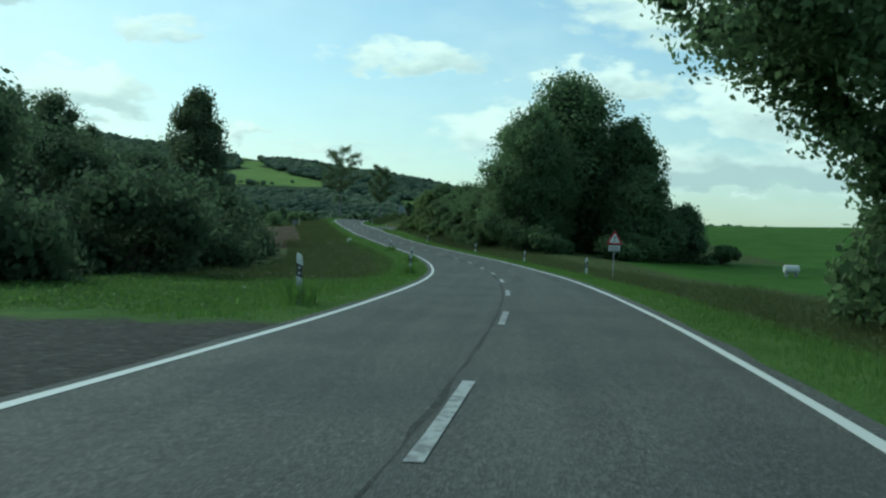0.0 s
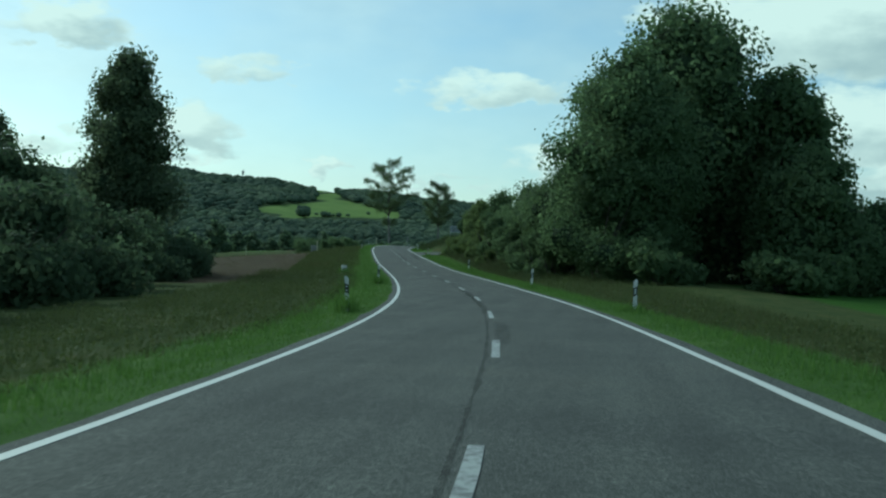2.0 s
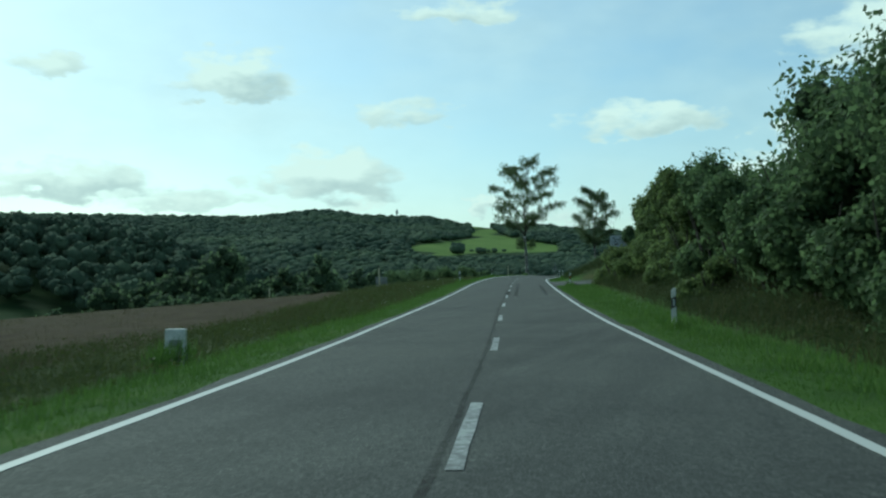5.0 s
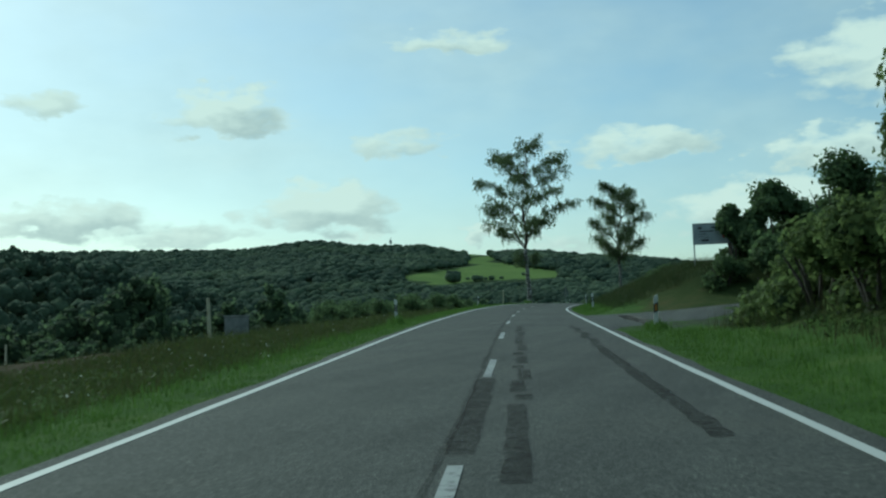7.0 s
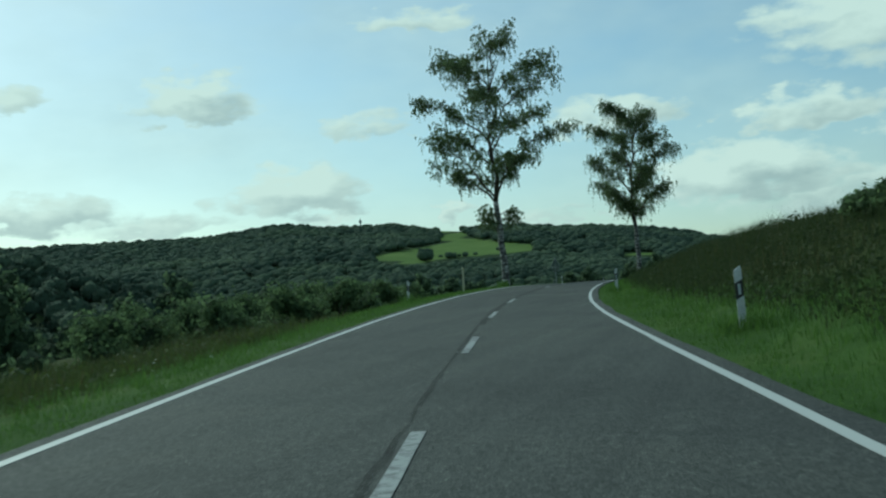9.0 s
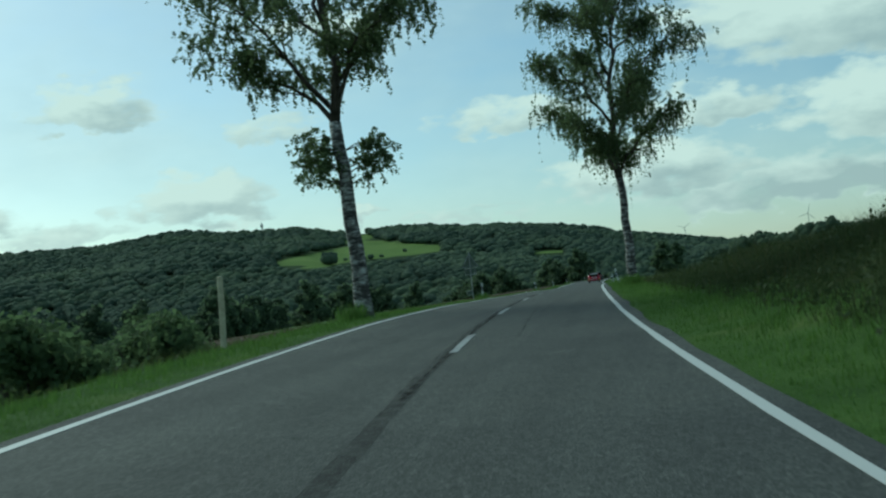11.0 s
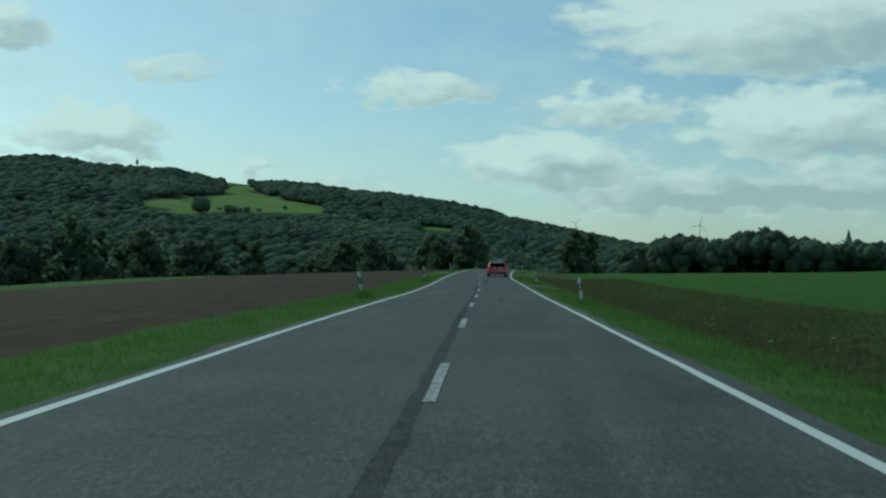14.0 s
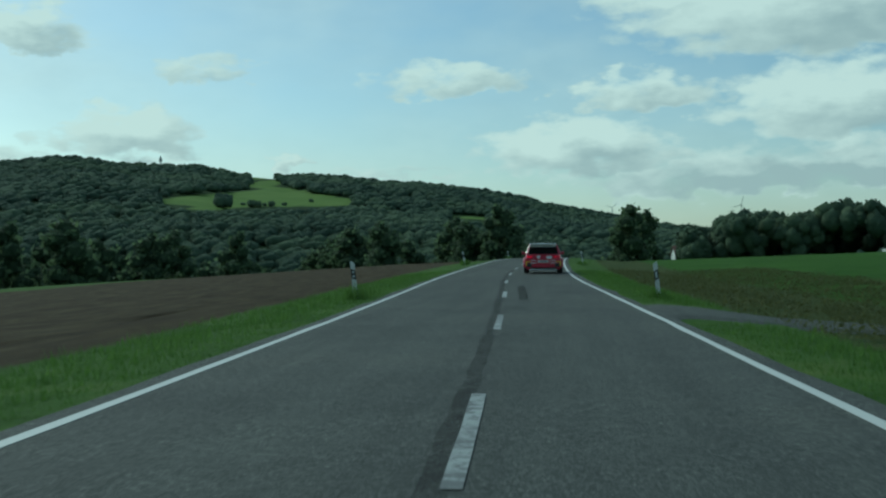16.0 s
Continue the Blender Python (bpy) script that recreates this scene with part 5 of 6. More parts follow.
def white_tank():
    b = P(128.5, 36.4)
    t = thing("water_tank", pose(b.x, b.y, b.z, 0, 0, 10), "white plastic cattle water tank in the green crop", "tank")
    bm = bmesh.new()
    bmesh.ops.create_cone(bm, cap_ends=True, segments=20, radius1=0.42, radius2=0.42, depth=1.5, matrix=pose(0, 0, 0.75, 0, 90, 0))
    bmesh.ops.bevel(bm, geom=[e for e in bm.edges if len(e.link_faces) == 2 and e.calc_face_angle() > 1], offset=0.06, segments=2, affect="EDGES")
    part("drum", bm, M["white"], t, smooth=False)
    for x in (-0.5, 0.5):
        bm = bmesh.new()
        box(bm, x - 0.06, x + 0.06, -0.35, 0.35, -0.15, 0.4, 0.01)
        part("cradle", bm, M["steel"], t)


pipe_marker()
marker_stone()
concrete_block()
white_tank()


# ---- side road, field entrance, marks ----
def side_road():
    n, k = 30, 12
    verts, faces = [], []
    for i in range(n):
        w = 3.1 + 34 * (i / (n - 1)) ** 1.6
        u = min(1.0, (w - 3.1) / 5.0)
        s0, s1 = 222.5 + 9.0 * u, 243.5 - 2.5 * u
        for j in range(k):
            s = s0 + (s1 - s0) * j / (k - 1)
            p = P(s, w)
            z = p.z + 0.035 if w > 3.4 else float(centre(s)[2] + centre(s)[4] * w) - 0.004
            z = max(z, p.z + 0.03) if w > 3.4 else z
            verts.append((p.x, p.y, z - (0.14 if j in (0, k - 1) and w > 3.4 else 0)))
    for i in range(n - 1):
        for j in range(k - 1):
            a = i * k + j
            faces.append((a, a + k, a + k + 1, a + 1))
    ob = new("side_road", mesh_of("side_road", verts, faces, [M["asphalt"]], smooth=True))
    tagged(ob, "narrow worn asphalt side road joining the main road", "road", kind="structure")
    rng = np.random.default_rng(4)
    for i in range(30):
        for row in range(2):
            if (i * 7 + row * 3) % 11 == 0:
                continue
            p = P(225.2 + i * 0.43 + rng.normal(0, 0.03), 4.62 + row * 0.34 + rng.normal(0, 0.03))
            bm = bmesh.new()
            box(bm, -0.15, 0.15, -0.2, 0.2, -0.08, 0.035, 0.02)
            st = part("kerb_stone", bm, M["sett"], ob)
            st.matrix_world = pose(p.x, p.y, p.z + 0.02, rng.normal(0, 2.5), rng.normal(0, 2.5), head_at(230) + rng.normal(0, 4))


side_road()


def entrance():
    verts, faces, n, k = [], [], 14, 8
    for i in range(n):
        w = 3.1 + 5.5 * i / (n - 1)
        for j in range(k):
            s = 436.6 + 0.12 * i + (6.2 - 0.2 * i) * j / (k - 1)
            p = P(s, w)
            verts.append((p.x, p.y, p.z + (0.05 if 0 < j < k - 1 and i < n - 1 else -0.12) if w > 3.5 else float(centre(s)[2] + centre(s)[4] * w) - 0.004))
    for i in range(n - 1):
        for j in range(k - 1):
            a = i * k + j
            faces.append((a, a + k, a + k + 1, a + 1))
    ob = new("field_entrance", mesh_of("field_entrance", verts, faces, [M["asphalt"]], smooth=True))
    tagged(ob, "short asphalt entrance from the road into the field", "driveway", kind="structure")


entrance()
# tyre marks: from s, to s, offset from the middle, width, broken or not
MARKS = [(63.5, 73.5, 0.72, 0.12, 0, "faint"), (64.5, 74.0, 2.3, 0.11, 0, "faint"), (88.0, 95.0, 0.1, 0.26, 0, "faint"), (197.8, 205.0, 0.0, 0.25, 0, "rubber"), (196.5, 201.5, 0.48, 0.19, 0, "rubber"), (201.9, 226.0, 0.48, 0.19, 1, "rubber"), (198.5, 213.5, 2.13, 0.2, 0, "rubber"), (213.8, 226.0, 2.13, 0.2, 1, "rubber"),
         (402.0, 414.0, 0.98, 0.15, 0, "faint"), (402.0, 413.5, 2.5, 0.15, 0, "faint"), (444.5, 455.0, 0.55, 0.24, 0, "rubber")]
for n, (s0, s1, w, wd, broken, stuff) in enumerate(MARKS):
    a = s0
    while a < s1:
        b = min(s1, a + (0.7 + (n * 7 + int(a * 3)) % 5 * 0.32)) if broken else s1
        shift = 0.05 * math.sin(a * 1.7 + n)
        o = new("tyre_mark", strip("tyre_mark", a, b, w - wd / 2 + shift, w + wd / 2 + shift, 0.0105, M[stuff], 0.3, 0.012, n * 10))
        o.parent = road
        a = b + (0.18 + (int(a * 5) % 3) * 0.12 if broken else 1.0)


# ---- cars ----
M["carred"] = surface("red_car_paint", [(0.3, (0.38, 0.006, 0.035)), (0.7, (0.45, 0.008, 0.042))], 1.0, 0.28, bump=None, coat=0.6)
M["carwhite"] = surface("white_car_paint", [(0.3, (0.72, 0.74, 0.75)), (0.7, (0.8, 0.81, 0.82))], 1.0, 0.25, bump=None, coat=0.6)
M["cardark"] = surface("dark_car_paint", [(0.3, (0.012, 0.013, 0.015)), (0.7, (0.02, 0.021, 0.024))], 1.0, 0.25, bump=None, coat=0.6)
M["carglass"] = surface("dark_car_glass", [(0.3, (0.006, 0.008, 0.008)), (0.7, (0.01, 0.012, 0.012))], 1.0, 0.08, bump=None)
M["tyre"] = surface("tyre_rubber", [(0.3, (0.012, 0.012, 0.012)), (0.7, (0.025, 0.025, 0.025))], 20.0, 0.85)
M["rim"] = surface("wheel_alloy", [(0.3, (0.3, 0.3, 0.31)), (0.7, (0.45, 0.45, 0.46))], 9.0, 0.35, 0.8)
M["yellow"] = surface("yellow_film", [(0.3, (0.7, 0.48, 0.02)), (0.7, (0.8, 0.58, 0.03))], 9.0, 0.4)


def lamp_material(name, colour, strength):
    m, nt, b = shader(name)
    b.inputs["Base Color"].default_value = (*colour, 1)
    b.inputs["Roughness"].default_value = 0.2
    b.inputs["Emission Color"].default_value = (*colour, 1)
    b.inputs["Emission Strength"].default_value = strength
    return m


M["taillight"] = lamp_material("red_tail_lamp", (0.8, 0.004, 0.04), 0.35)
M["taildull"] = surface("red_lens", [(0.3, (0.25, 0.01, 0.01)), (0.7, (0.35, 0.015, 0.015))], 9.0, 0.15, bump=None)


def loft(bm, stations):
    """A closed shell through cross sections: each (y, [(half width, z), ...]) from the bottom up, mirrored."""
    rings = []
    for y, prof in stations:
        pts = [(-x, z) for x, z in prof] + [(x, z) for x, z in reversed(prof)]
        rings.append([bm.verts.new((x, y, z)) for x, z in pts])
    n = len(rings[0])
    for a, b in zip(rings, rings[1:]):
        for k in range(n):
            bm.faces.new((a[k], a[(k + 1) % n], b[(k + 1) % n], b[k]))
    bm.faces.new(rings[0])
    bm.faces.new(rings[-1][::-1])
    bmesh.ops.recalc_face_normals(bm, faces=bm.faces[:])
    return bm


def wheel(parent, x, y, r, wd):
    bm = bmesh.new()
    bmesh.ops.create_cone(bm, cap_ends=True, segments=26, radius1=r, radius2=r, depth=wd, matrix=pose(x, y, r, 0, 90, 0))
    bmesh.ops.bevel(bm, geom=[e for e in bm.edges if len(e.link_faces) == 2 and e.calc_face_angle() > 1], offset=0.03, segments=2, affect="EDGES")
    ty = part("tyre", bm, M["tyre"], parent)
    bm = bmesh.new()
    side = 1 if x > 0 else -1
    bmesh.ops.create_cone(bm, cap_ends=True, segments=20, radius1=r * 0.66, radius2=r * 0.66, depth=0.03, matrix=pose(x + side * wd / 2, y, r, 0, 90, 0))
    for k in range(8):
        a = k * math.pi / 4
        g = bmesh.ops.create_cube(bm, size=1.0)["verts"]
        for v in g:
            c = Vector((v.co.x * 0.03, v.co.y * 0.07, v.co.z * r * 0.6 + r * 0.32))
            v.co = Vector((x + side * (wd / 2 + 0.012) + c.x, y + c.y * math.cos(a) - c.z * math.sin(a), r + c.y * math.sin(a) + c.z * math.cos(a)))
    part("rim", bm, M["rim"], ty)


def hatchback(m, paint, roof, label, sporty):
    t = thing("car", m, label, "car")
    W = 0.93 if sporty else 0.88
    low, belt = 0.2 if sporty else 0.26, 0.93

    def prof(k, zt, wt=0.93):
        return [(W * 0.86 * k, low), (W * 0.97 * k, low + 0.12), (W * k, 0.55), (W * 0.985 * k, 0.74), (W * wt * k, zt)]

    bm = bmesh.new()
    loft(bm, [(-2.0, prof(0.9, 0.9, 0.9)), (-1.93, prof(0.965, 0.95, 0.9)), (-1.75, prof(1.0, 0.98)), (-1.2, prof(1.0, 0.98)), (-0.3, prof(0.985, 0.96)), (0.6, prof(0.985, 0.95)), (1.2, prof(1.0, 0.88)), (1.7, prof(0.97, 0.78)), (1.98, prof(0.82, 0.66))])
    body = part("body", bm, paint, t)
    bm = bmesh.new()
    loft(bm, [(-1.86, [(W * 0.8, belt), (W * 0.79, belt + 0.02)]), (-1.62, [(W * 0.86, belt), (W * 0.7, 1.28)]), (-1.42, [(W * 0.88, belt), (W * 0.66, 1.42)]), (-0.4, [(W * 0.9, belt), (W * 0.68, 1.47)]), (0.25, [(W * 0.9, belt), (W * 0.66, 1.43)]), (1.05, [(W * 0.86, belt - 0.06), (W * 0.8, belt)])])
    part("cabin", bm, M["carglass"], t, "dark tinted windows")
    bm = bmesh.new()
    loft(bm, [(-1.66, [(W * 0.71, 1.33), (W * 0.66, 1.44)]), (-1.3, [(W * 0.69, 1.43), (W * 0.66, 1.47)]), (-0.4, [(W * 0.71, 1.465), (W * 0.67, 1.5)]), (0.25, [(W * 0.69, 1.43), (W * 0.65, 1.46)])])
    part("roof", bm, roof, t)
    for sd in (-1, 1):
        bm = bmesh.new()
        tube(bm, [(sd * W * 0.87, -1.84, 0.97), (sd * W * 0.79, -1.62, 1.2), (sd * W * 0.7, -1.5, 1.42)], [0.07, 0.055, 0.045], 8)
        part("rear_pillar", bm, paint, t)
        for y in (-1.25, 1.28):
            wheel(t, sd * (W - 0.1), y, 0.325, 0.24)
            bm = bmesh.new()
            ring = [(sd * (W + 0.02), y + 0.40 * math.cos(a), 0.33 + 0.40 * math.sin(a)) for a in np.linspace(0, math.pi, 11)]
            tube(bm, ring, [0.06] * 11, 7)
            part("wheel_arch", bm, paint, t)
        bm = bmesh.new()
        box(bm, sd * W * 0.72 - 0.15, sd * W * 0.72 + 0.15, -2.0, -1.9, 0.76, 0.9, 0.035)
        part("tail_light", bm, M["taillight"] if sporty else M["taildull"], t, "glowing red tail light" if sporty else "")
        bm = bmesh.new()
        box(bm, sd * (W + 0.07) - 0.09, sd * (W + 0.07) + 0.09, 0.5, 0.6, 0.93, 1.08, 0.03)
        part("wing_mirror", bm, paint, t)
    bm = bmesh.new()
    box(bm, -W * 0.86, W * 0.86, -2.06, -1.85, 0.3, 0.6, 0.05)
    part("rear_bumper", bm, paint, t)
    bm = bmesh.new()
    box(bm, -W * 0.7, W * 0.7, -2.03, -1.7, 0.16, 0.34, 0.02)
    part("diffuser", bm, M["black"], t)
    bm = bmesh.new()
    box(bm, -0.26, 0.26, -2.075, -2.055, 0.55, 0.66, 0.006)
    pl = part("number_plate", bm, M["signwhite"], t, "white number plate")
    bm = bmesh.new()
    for k in range(6):
        box(bm, -0.2 + k * 0.07, -0.15 + k * 0.07, -2.08, -2.0755, 0.575, 0.635)
    part("plate_marks", bm, M["black"], pl)
    bm = bmesh.new()
    loft(bm, [(-1.99, [(W * 0.72, 1.46), (W * 0.7, 1.485)]), (-1.75, [(W * 0.73, 1.45), (W * 0.7, 1.5)]), (-1.45, [(W * 0.68, 1.43), (W * 0.66, 1.47)])])
    part("roof_spoiler", bm, roof, t)
    if sporty:
        for sd in (-1, 1):
            bm = bmesh.new()
            box(bm, sd * W * 0.9 - 0.03, sd * W * 0.9 + 0.03, -2.04, -1.98, 0.38, 0.62, 0.01)
            box(bm, sd * W * 0.8 - 0.12, sd * W * 0.8 + 0.12, -2.07, -2.04, 0.57, 0.61, 0.01)
            part("yellow_flash", bm, M["yellow"], t)
            bm = bmesh.new()
            box(bm, sd * W * 0.74 - 0.12, sd * W * 0.74 + 0.12, -2.07, -2.05, 0.34, 0.52, 0.02)
            part("bumper_vent", bm, M["black"], t)
            bm = bmesh.new()
            for z in (0.66, 0.53):
                box(bm, sd * 0.48 - 0.14, sd * 0.48 + 0.14, -2.075, -2.05 if z < 0.6 else -1.97, z - 0.015, z + 0.015)
            part("decal", bm, M["carwhite"], t, "white strip of unreadable lettering")
        bm = bmesh.new()
        prism(bm, [(-0.32, 0.9), (-0.14, 0.9), (-0.16, 0.79), (-0.23, 0.72), (-0.30, 0.79)], -2.012, -1.95)
        part("decal", bm, M["carwhite"], t, "white shield-shaped mark")
        bm = bmesh.new()
        box(bm, 0.16, 0.42, -2.012, -1.95, 0.74, 0.88, 0.01)
        part("decal", bm, M["carwhite"], t, "white block-shaped mark")
        bm = bmesh.new()
        box(bm, -W * 0.62, W * 0.62, -1.97, -1.8, 1.53, 1.55, 0.006)
        part("rear_wing", bm, M["black"], t, "black upper rear wing")
        for x in (-0.5, 0.5):
            bm = bmesh.new()
            box(bm, x - 0.02, x + 0.02, -1.93, -1.82, 1.44, 1.535)
            part("wing_stay", bm, M["black"], t)
        bm = bmesh.new()
        box(bm, -W * 0.75, W * 0.75, -2.04, -2.0, 0.2, 0.225)
        part("splitter", bm, M["carwhite"], t)
    return t


def on_road(s, w):
    x, y = plan(np.float64(s), np.float64(w))
    _, _, z, _, f = centre(s)
    return pose(float(x), float(y), float(z + f * w) + 0.002, math.degrees(math.atan(float(np.interp(s, SS, slope)))), -math.degrees(math.atan(float(f))), head_at(s))


hatchback(on_road(474.3, 1.62), M["carred"], M["carwhite"], "red and white rally hatchback with wide arches and lit tail lights", True)
hatchback(on_road(506.0, 1.25), M["cardark"], M["cardark"], "plain dark hatchback car driving ahead", False)


# ---- distance ----
def mast():
    x, y = -624.0, 1992.0
    z = float(hill(np.float64(x), np.float64(y)))
    t = thing("radio_mast", pose(x, y, z, 0, 0, 0), "slim steel lattice radio mast on the wooded ridge", "mast")
    top = 8.0 + RIDGE_R * math.tan(radians(5.38)) - z
    for a in (0, 120, 240):
        bm = bmesh.new()
        c, s = math.cos(radians(a)), math.sin(radians(a))
        tube(bm, [(2.0 * c, 2.0 * s, 0), (0.8 * c, 0.8 * s, top)], [0.3, 0.2], 5)
        part("leg", bm, M["steel"], t)
    bm = bmesh.new()
    for k in range(12):
        h = top * k / 12
        r = 2.0 - 1.2 * k / 12
        for a in (0, 120, 240):
            p = (r * math.cos(radians(a)), r * math.sin(radians(a)), h)
            q = (r * math.cos(radians(a + 120)), r * math.sin(radians(a + 120)), h + top / 12)
            tube(bm, [p, q], [0.14, 0.14], 4)
    part("bracing", bm, M["steel"], t)
    bm = bmesh.new()
    box(bm, -1.8, 1.8, -1.8, 1.8, top - 8, top - 3, 0.3)
    part("antenna_cage", bm, M["steel"], t)


def turbine(az, r, el, turn):
    x, y = HX + r * math.sin(radians(az)), HY + r * math.cos(radians(az))
    z = float(ground_z(np.float64(y), np.float64(x - HX)))
    hub = HZ + r * math.tan(radians(el)) - z
    t = thing("wind_turbine", pose(x, y, z, 0, 0, -az), "distant white wind turbine behind the trees", "wind turbine", "wind turbines on the skyline")
    bm = bmesh.new()
    tube(bm, [(0, 0, -45), (0, 0, hub)], [0.9, 0.6], 12)
    part("tower", bm, M["white"], t)
    bm = bmesh.new()
    box(bm, -1.1, 1.1, -3, 4, hub - 1.1, hub + 1.1, 0.4)
    part("nacelle", bm, M["white"], t)
    for k in range(3):
        a = radians(turn + 120 * k)
        bm = bmesh.new()
        tube(bm, [(0, -3.4, hub), (9 * math.cos(a), -3.4, hub + 9 * math.sin(a)), (20 * math.cos(a), -3.4, hub + 20 * math.sin(a))], [0.5, 0.6, 0.2], 6)
        part("rotor_blade", bm, M["white"], t)


M["roof"] = surface("roof_tiles", [(0.3, (0.12, 0.06, 0.05)), (0.7, (0.22, 0.11, 0.08))], 0.8, 0.85)
M["plaster"] = surface("pale_plaster", [(0.3, (0.6, 0.6, 0.56)), (0.7, (0.76, 0.76, 0.72))], 0.4, 0.85)


def house(x, y, turn, ln, wd, h, label):
    z = float(ground_z(np.float64(y), np.float64(x - HX))) - 0.5
    t = thing("house", pose(x, y, z, 0, 0, turn), label, "house", "houses of the village")
    bm = bmesh.new()
    prism(bm, [(-wd / 2, 0), (wd / 2, 0), (wd / 2, h), (0, h + wd * 0.42), (-wd / 2, h)], -ln / 2, ln / 2)
    part("wall", bm, M["plaster"], t)
    bm = bmesh.new()
    prism(bm, [(-wd / 2 - 0.5, h - 0.35), (0, h + wd * 0.42 + 0.15), (wd / 2 + 0.5, h - 0.35), (wd / 2 + 0.5, h - 0.05), (0, h + wd * 0.42 + 0.5), (-wd / 2 - 0.5, h - 0.05)], -ln / 2 - 0.5, ln / 2 + 0.5)
    part("roof", bm, M["roof"], t)
    for k in range(3):
        for lv in (1.0, 3.7):
            if lv + 1.4 > h:
                continue
            bm = bmesh.new()
            box(bm, -wd / 2 + 1 + k * (wd - 3) / 2, -wd / 2 + 2 + k * (wd - 3) / 2, -ln / 2 - 0.06, -ln / 2 + 0.02, lv, lv + 1.3)
            part("window", bm, M["carglass"], t)
    return t


def church():
    x, y = 193.0, 1215.0
    z = float(ground_z(np.float64(y), np.float64(x - HX)))
    t = thing("church", pose(x, y, z, 0, 0, 20), "distant village church with a pointed slate spire", "church")
    bm = bmesh.new()
    box(bm, -3.5, 3.5, -3.5, 3.5, -1, 20)
    part("tower", bm, M["plaster"], t)
    bm = bmesh.new()
    bmesh.ops.create_cone(bm, cap_ends=True, segments=8, radius1=4.4, radius2=0.15, depth=15, matrix=pose(0, 0, 27.5, 0, 0, 22))
    part("spire", bm, M["signback"], t)
    bm = bmesh.new()
    prism(bm, [(-6, -1), (6, -1), (6, 9), (0, 15), (-6, 9)], 3, 26)
    part("nave", bm, M["plaster"], t)


mast()
turbine(8.45, 2300, 2.75, 75)
turbine(2.3, 2900, 2.75, 40)
for x, y, tr, ln, wd, h, lb in ((24, 985, 30, 14, 9, 6.5, "white village house with a tiled roof among trees"), (55, 1005, 80, 16, 9, 6, "white village house with a tiled roof among trees"), (-6, 1040, 10, 13, 9, 6, "pale village house half hidden by trees"), (12, 955, 100, 10, 8, 3.5, "small pale outbuilding at the village edge")):
    house(x, y, tr, ln, wd, h, lb)
church()


ROW_AZ = [4.6, 5.4, 5.9, 6.4, 7.5, 9.3, 10.6, 11.9, 13, 15, 18, 25, 40]
ROW_EL = [1.9, 1.85, 1.35, 2.05, 2.45, 2.2, 2.4, 2.95, 2.6, 2.1, 2.2, 2.2, 2.0]


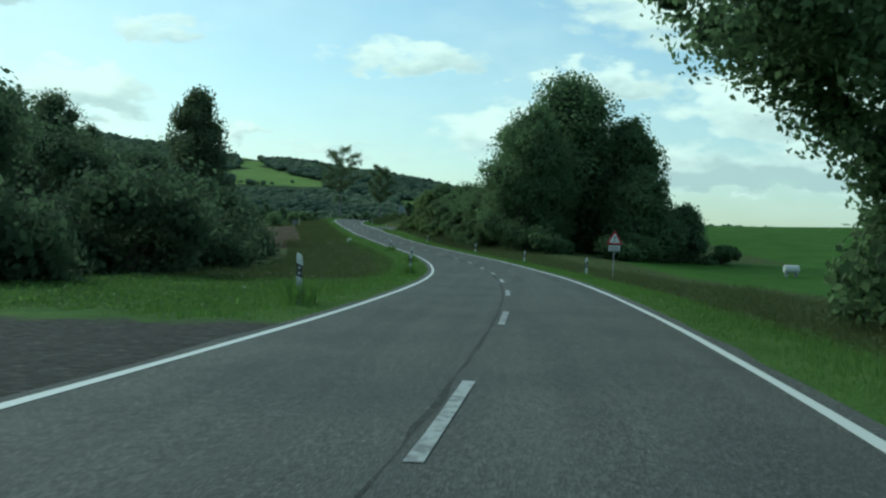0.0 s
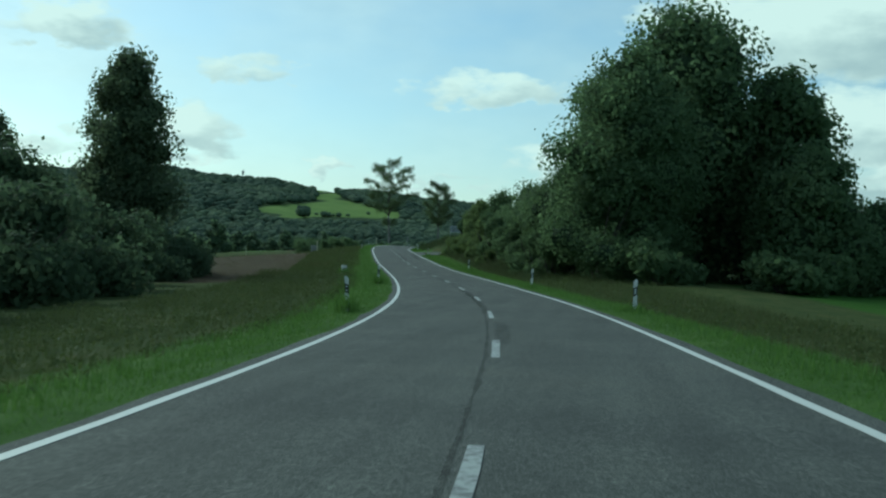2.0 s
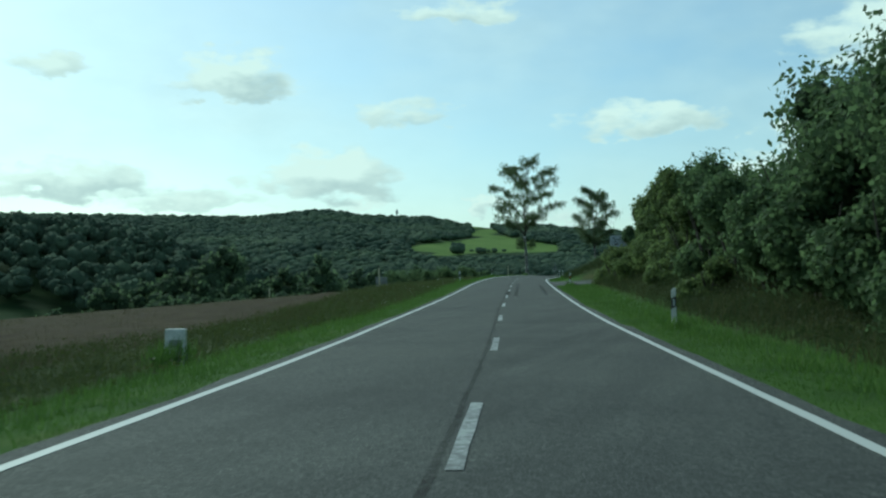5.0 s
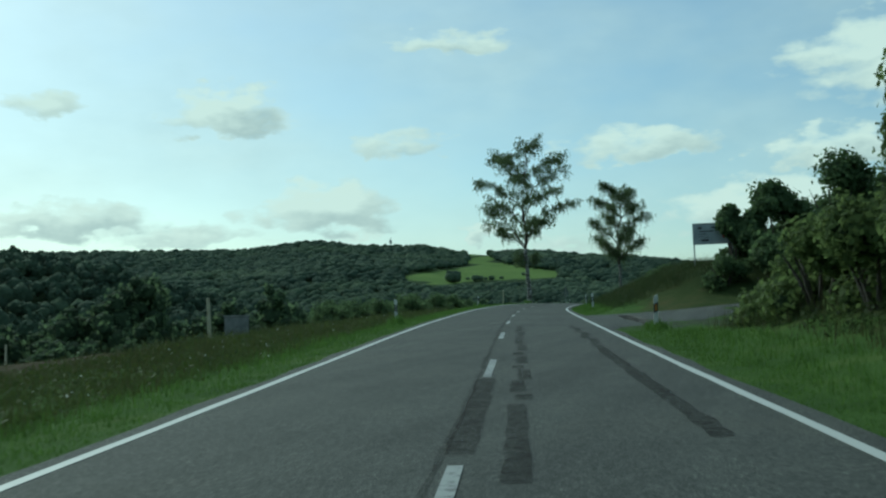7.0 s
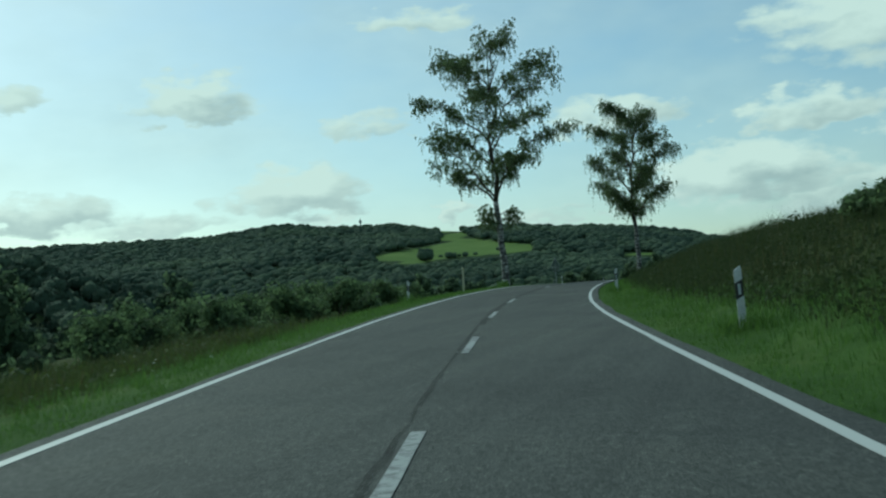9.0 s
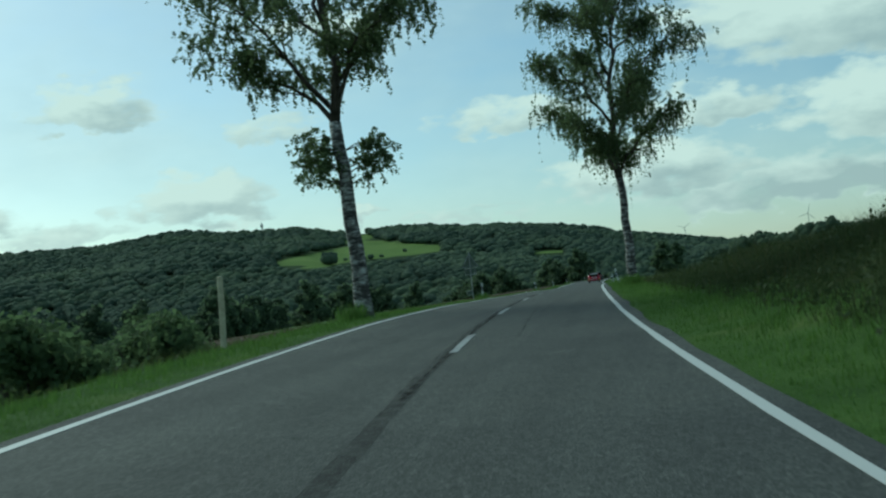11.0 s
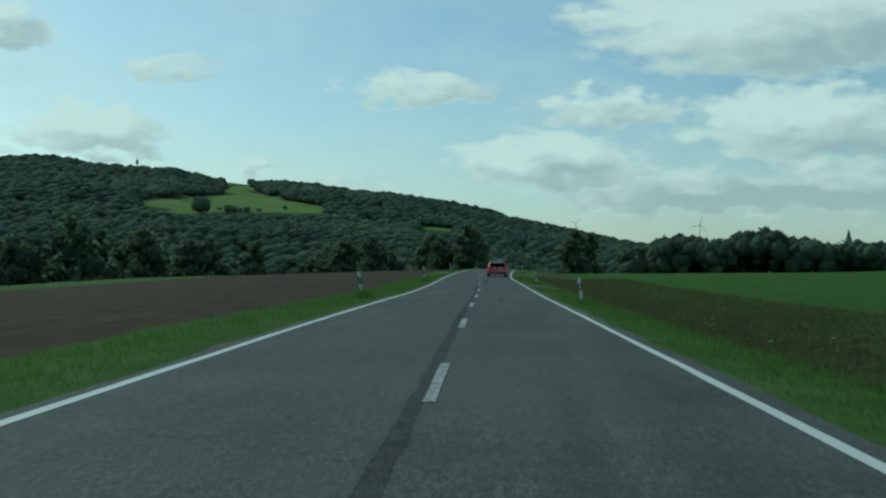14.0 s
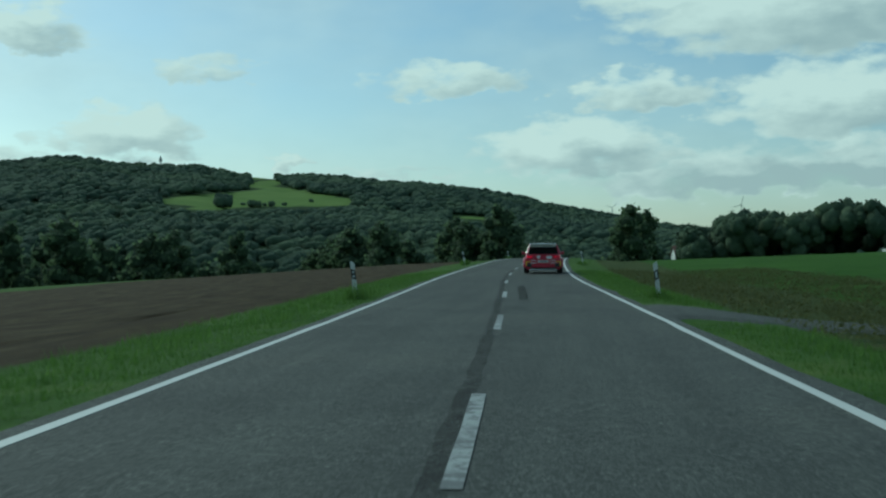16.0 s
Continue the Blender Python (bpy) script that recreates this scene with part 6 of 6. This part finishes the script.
def far_row():
    """Dark woods and garden trees beyond the green crop."""
    rng = np.random.default_rng(41)
    pts = []
    for k in range(2400):
        az, r = 5.0 + 33 * rng.uniform(0, 1) ** 1.25, rng.uniform(318, 400)
        if 5.75 < az < 6.4:
            continue
        x, y = HX + r * math.sin(radians(az)), HY + r * math.cos(radians(az))
        top = HZ + r * math.tan(radians(np.interp(az, ROW_AZ, ROW_EL) * (1 - 0.14 * math.sin(az * 9.0) ** 2)))
        g = ground_at(x, y)
        pts.append((x, y, g + max(1.0, top - 2.9 - g) * rng.uniform(0, 1) ** 0.6))
    build_wood("far_tree_row", pts, "dark row of broadleaf trees beyond the green crop", 1, 1.5, 2.8, 0.2, 1.1, 60000, 0.7)
    protos = []
    for j in range(3):
        protos.append(broad_tree(352 + 9 * j, -72 - 4 * j, 13.0 + j, 5.0, M["leaf_slope"], "dark broadleaf tree in the wood below the road", 300 + j, 850, 0.62, 0.02, 0.22, core=0.8, nblob=14, level=1, name="slope_tree", group="trees of the slope wood", limbs=0))
    for k in range(130):
        if k < 80:
            s, w = rng.uniform(345, 760), -rng.uniform(64, 105)
        else:
            s, w = rng.uniform(268, 345), -rng.uniform(48, 100)
        b = P(s, w)
        copy_thing(protos[k % 3], pose(b.x, b.y, b.z - 0.4 - (8.5 if s < 345 else 3.0), 0, 0, rng.uniform(0, 360)))
    pts = []
    for k in range(1700):
        x, y = rng.uniform(-400, -175), rng.uniform(430, 680)
        pts.append((x, y, ground_at(x, y) + rng.uniform(3, 9)))
    build_wood("spur_wood", pts, "dark broadleaf wood on a spur of the valley", 1, 2.0, 3.8, 0.18, 0.9, 60000, 1.1)
    # the trees that close in on the road far ahead
    for k in range(70):
        az, r = rng.uniform(-12, 3.2), rng.uniform(270, 400)
        x, y = HX + r * math.sin(radians(az)), HY + r * math.cos(radians(az))
        if abs(x - float(np.interp(y, RY, RX))) < 9:
            continue
        copy_thing(protos[k % 3], pose(x, y, ground_at(x, y) - 0.6, 0, 0, rng.uniform(0, 360)))
    # lone trees on the pasture
    for az, el, rad in ((-16.67, 2.86, 10.0), (-15.77, 2.98, 2.8), (-15.35, 2.92, 5.2), (-15.05, 2.92, 4.4), (-14.74, 2.97, 2.6), (-14.4, 2.95, 4.0), (-13.8, 2.95, 3.0), (-12.5, 3.15, 2.8)):
        for r in np.arange(750.0, 1560.0, 4.0):
            x, y = HX + r * math.sin(radians(az)), HY + r * math.cos(radians(az))
            z = float(hill(np.float64(x), np.float64(y)))
            if z - HZ > r * math.tan(radians(el)):
                break
        t = thing("field_tree", pose(x, y, z - 0.5, 0, 0, 0), "rounded lone tree on the distant pasture", "tree", "lone trees on the pasture")
        bm = bmesh.new()
        tube(bm, [(0, 0, 0), (0, 0, rad)], [0.5, 0.3], 6)
        part("trunk", bm, M["bark"], t)
        v, f = lumps([(math.cos(a) * rad * 0.4, math.sin(a) * rad * 0.4, rad * (0.7 + 0.25 * (a % 2)), rad * 0.62, rad * 0.62, rad * 0.6) for a in range(5)], rng, 2)
        c = new("crown", mesh_of("crown", v, f, [M["forest"]], smooth=True))
        c.parent = t


far_row()


# ---- grass and weeds ----
def tufts(name, s, w, height, blades, width, mat, label, seed, lean=0.35, spread=0.09):
    """Grass blades in tufts rooted at places of the road plan, as one mesh."""
    rng = np.random.default_rng(seed)
    n = len(s)
    x, y = plan(s, w)
    z = ground_z(s, w)
    root = np.repeat(np.stack([x, y, z], -1), blades, 0)
    m = n * blades
    root[:, :2] += rng.normal(0, spread, (m, 2))
    h = np.repeat(height, blades) * rng.uniform(0.5, 1.15, m)
    a = rng.uniform(0, 6.283, m)
    out = np.stack([np.cos(a), np.sin(a)], -1)
    ln = h * rng.uniform(0.1, lean * 2, m)
    tip = root + np.concatenate([out * ln[:, None], h[:, None]], 1)
    mid = root + np.concatenate([out * ln[:, None] * 0.3, (h * 0.6)[:, None]], 1)
    side = np.stack([-np.sin(a), np.cos(a), np.zeros(m)], -1) * (width * rng.uniform(0.6, 1.3, m))[:, None]
    low = root - (0, 0, 0.03)
    if blades < 6:
        v = np.stack([low - side, low + side, tip], 1).reshape(-1, 3)
        f = np.arange(3 * m).reshape(m, 3)
    else:
        v = np.stack([low - side * 0.6, mid + side, tip, mid - side], 1).reshape(-1, 3)
        f = np.arange(4 * m).reshape(m, 4)
    ob = new(name, mesh_of(name, v, f, [mat]))
    return tagged(ob, label, "grass", kind="stuff")


def herbs(name, s, w, height, leaves, size, mat, label, seed, spread=0.16):
    """Leafy weeds: clusters of small leaves that face up and outwards, as one mesh."""
    rng = np.random.default_rng(seed)
    x, y = plan(s, w)
    root = np.repeat(np.stack([x, y, ground_z(s, w)], -1), leaves, 0)
    m = len(root)
    u = rng.uniform(0.05, 1.0, m)
    off = rng.normal(0, spread, (m, 2)) * (1.15 - 0.6 * u)[:, None]
    root[:, :2] += off
    root[:, 2] += np.repeat(height, leaves) * u
    face = np.concatenate([off * 3, np.full((m, 1), 0.7)], 1)
    v, f = leaf_quads(root, size, rng, 0.0, 1.9, face, 0.55)
    ob = new(name, mesh_of(name, v, f, [mat]))
    return tagged(ob, label, "weeds", kind="stuff")


def sow(n, s0, s1, w0, w1, seed, power=1.0):
    rng = np.random.default_rng(seed)
    s = rng.uniform(s0, s1, n)
    w = w0 + (w1 - w0) * rng.uniform(0, 1, n) ** power
    return s, w


def plant_all():
    rng = np.random.default_rng(77)
    for sign, seed in ((-1, 1), (1, 2)):
        s, w = sow(33000, 12, 480, sign * 3.36, sign * (6.4 if sign < 0 else 5.5), seed, 1.3)
        if sign < 0:
            ok = ~((s > 22) & (s < 36))
        else:
            ok = ~((s > 221) & (s < 244)) & ~((s > 436) & (s < 443.5))
        s, w = s[ok], w[ok]
        tufts("verge_grass", s, w, rng.uniform(0.04, 0.13, len(s)) * np.clip((abs(w) - 3.0) * 1.1, 0.45, 1.6), 5, 0.01, M["blade"], "mown bright green verge grass along the road", seed + 10)
    for n, (ps, pw) in enumerate(POSTS_L + POSTS_R + [(339.0, 4.25), (338.7, 4.5), (319.6, -4.9), (159.7, -6.35)]):
        side = 0.4 if n >= len(POSTS_L + POSTS_R) or n < 4 else 0.25 if pw < 0 else 0.12
        s, w = ps + rng.normal(0, 0.5, 60), pw + rng.normal(0, 0.16, 60)
        tufts("unmown_tuft", s, w, rng.uniform(side, side + 0.22, 60), 6, 0.011, M["blade"], "longer unmown grass left standing round a post or trunk", 500 + n)
    parts = [(-5.0, -14.0, 38, 64, 5000, 0.1, 0.3, "green"), (-5.4, -14.0, 60, 180, 8500, 0.2, 0.6, "weed"), (-5.0, -11.5, 176, 268, 8000, 0.22, 0.55, "meadow"), (-5.0, -11.5, 180, 275, 4200, 0.3, 0.7, "straw"), (-6.5, -14.0, 230, 345, 5000, 0.2, 0.55, "weed"), (-6.6, -13.0, 60, 340, 1500, 0.25, 0.6, "straw"), (5.2, 13, 12, 150, 9000, 0.25, 0.7, "weed"), (5.2, 12, 12, 150, 2500, 0.3, 0.7, "straw"),
             (5.8, 11, 145, 221, 8000, 0.25, 0.8, "shaded_weed"), (5.5, 10, 150, 221, 2500, 0.3, 0.9, "straw"), (4.9, 14, 244, 336, 21000, 0.3, 0.75, "shaded_weed"), (5.4, 14, 244, 338, 3000, 0.35, 0.8, "straw"), (4.9, 14, 330, 415, 12000, 0.2, 0.55, "olive"), (5.0, 16, 330, 425, 6500, 0.25, 0.6, "straw"), (6.0, 14, 330, 410, 5000, 0.12, 0.3, "meadow"), (5.6, 16, 405, 490, 9000, 0.12, 0.38, "olive"), (-13.0, -40.0, 160, 275, 5000, 0.1, 0.3, "straw")]
    for k, (w0, w1, s0, s1, n, lo, hi, kind) in enumerate(parts):
        s, w = sow(n, s0, s1, w0, w1, 100 + k, 0.9)
        patch = np.sin(s * 0.31 + k) * np.sin(w * 0.9 + s * 0.07) + 0.5 * np.sin(s * 1.1 + w)
        hh = rng.uniform(lo, hi, n) * np.clip(0.8 + 0.35 * patch, 0.35, 1.3)
        if s0 == 330 and kind != "meadow":
            keep = (patch > rng.uniform(-1.4, 0.5, n)) & (abs(w) < rng.uniform(7, 13, n))
            s, w, hh = s[keep], w[keep], (hh * np.clip(1.35 - abs(w) / 16, 0.4, 1))[keep]
        if kind == "straw":
            tufts("tall_grass", s, w, hh, 5, 0.007, M[kind], "dry seeding grass on the roadside bank", 200 + k, 0.4, 0.2)
        else:
            herbs("rough_weeds", s, w, hh * 0.8, 2, 0.06, M[kind], "dark green weeds and long grass beside the road", 200 + k)
            tufts("rough_grass", s, w, hh, 5, 0.0065, M[kind], "thin long grass among the roadside weeds", 230 + k, 0.55, 0.2)
    # white umbels here and there in the unmown grass
    for k, (s0, s1, w0, w1, n) in enumerate(((186, 262, -4.6, -8.0, 40), (44, 96, -6.5, -11.0, 24), (330, 400, 5.0, 8.0, 16))):
        s, w = sow(n, s0, s1, w0, w1, 700 + k)
        herbs("wild_flowers", s, w, np.full(n, 0.45), 3, 0.03, M["umbel"], "small white wild flowers in the unmown grass", 710 + k, 0.05)


plant_all()
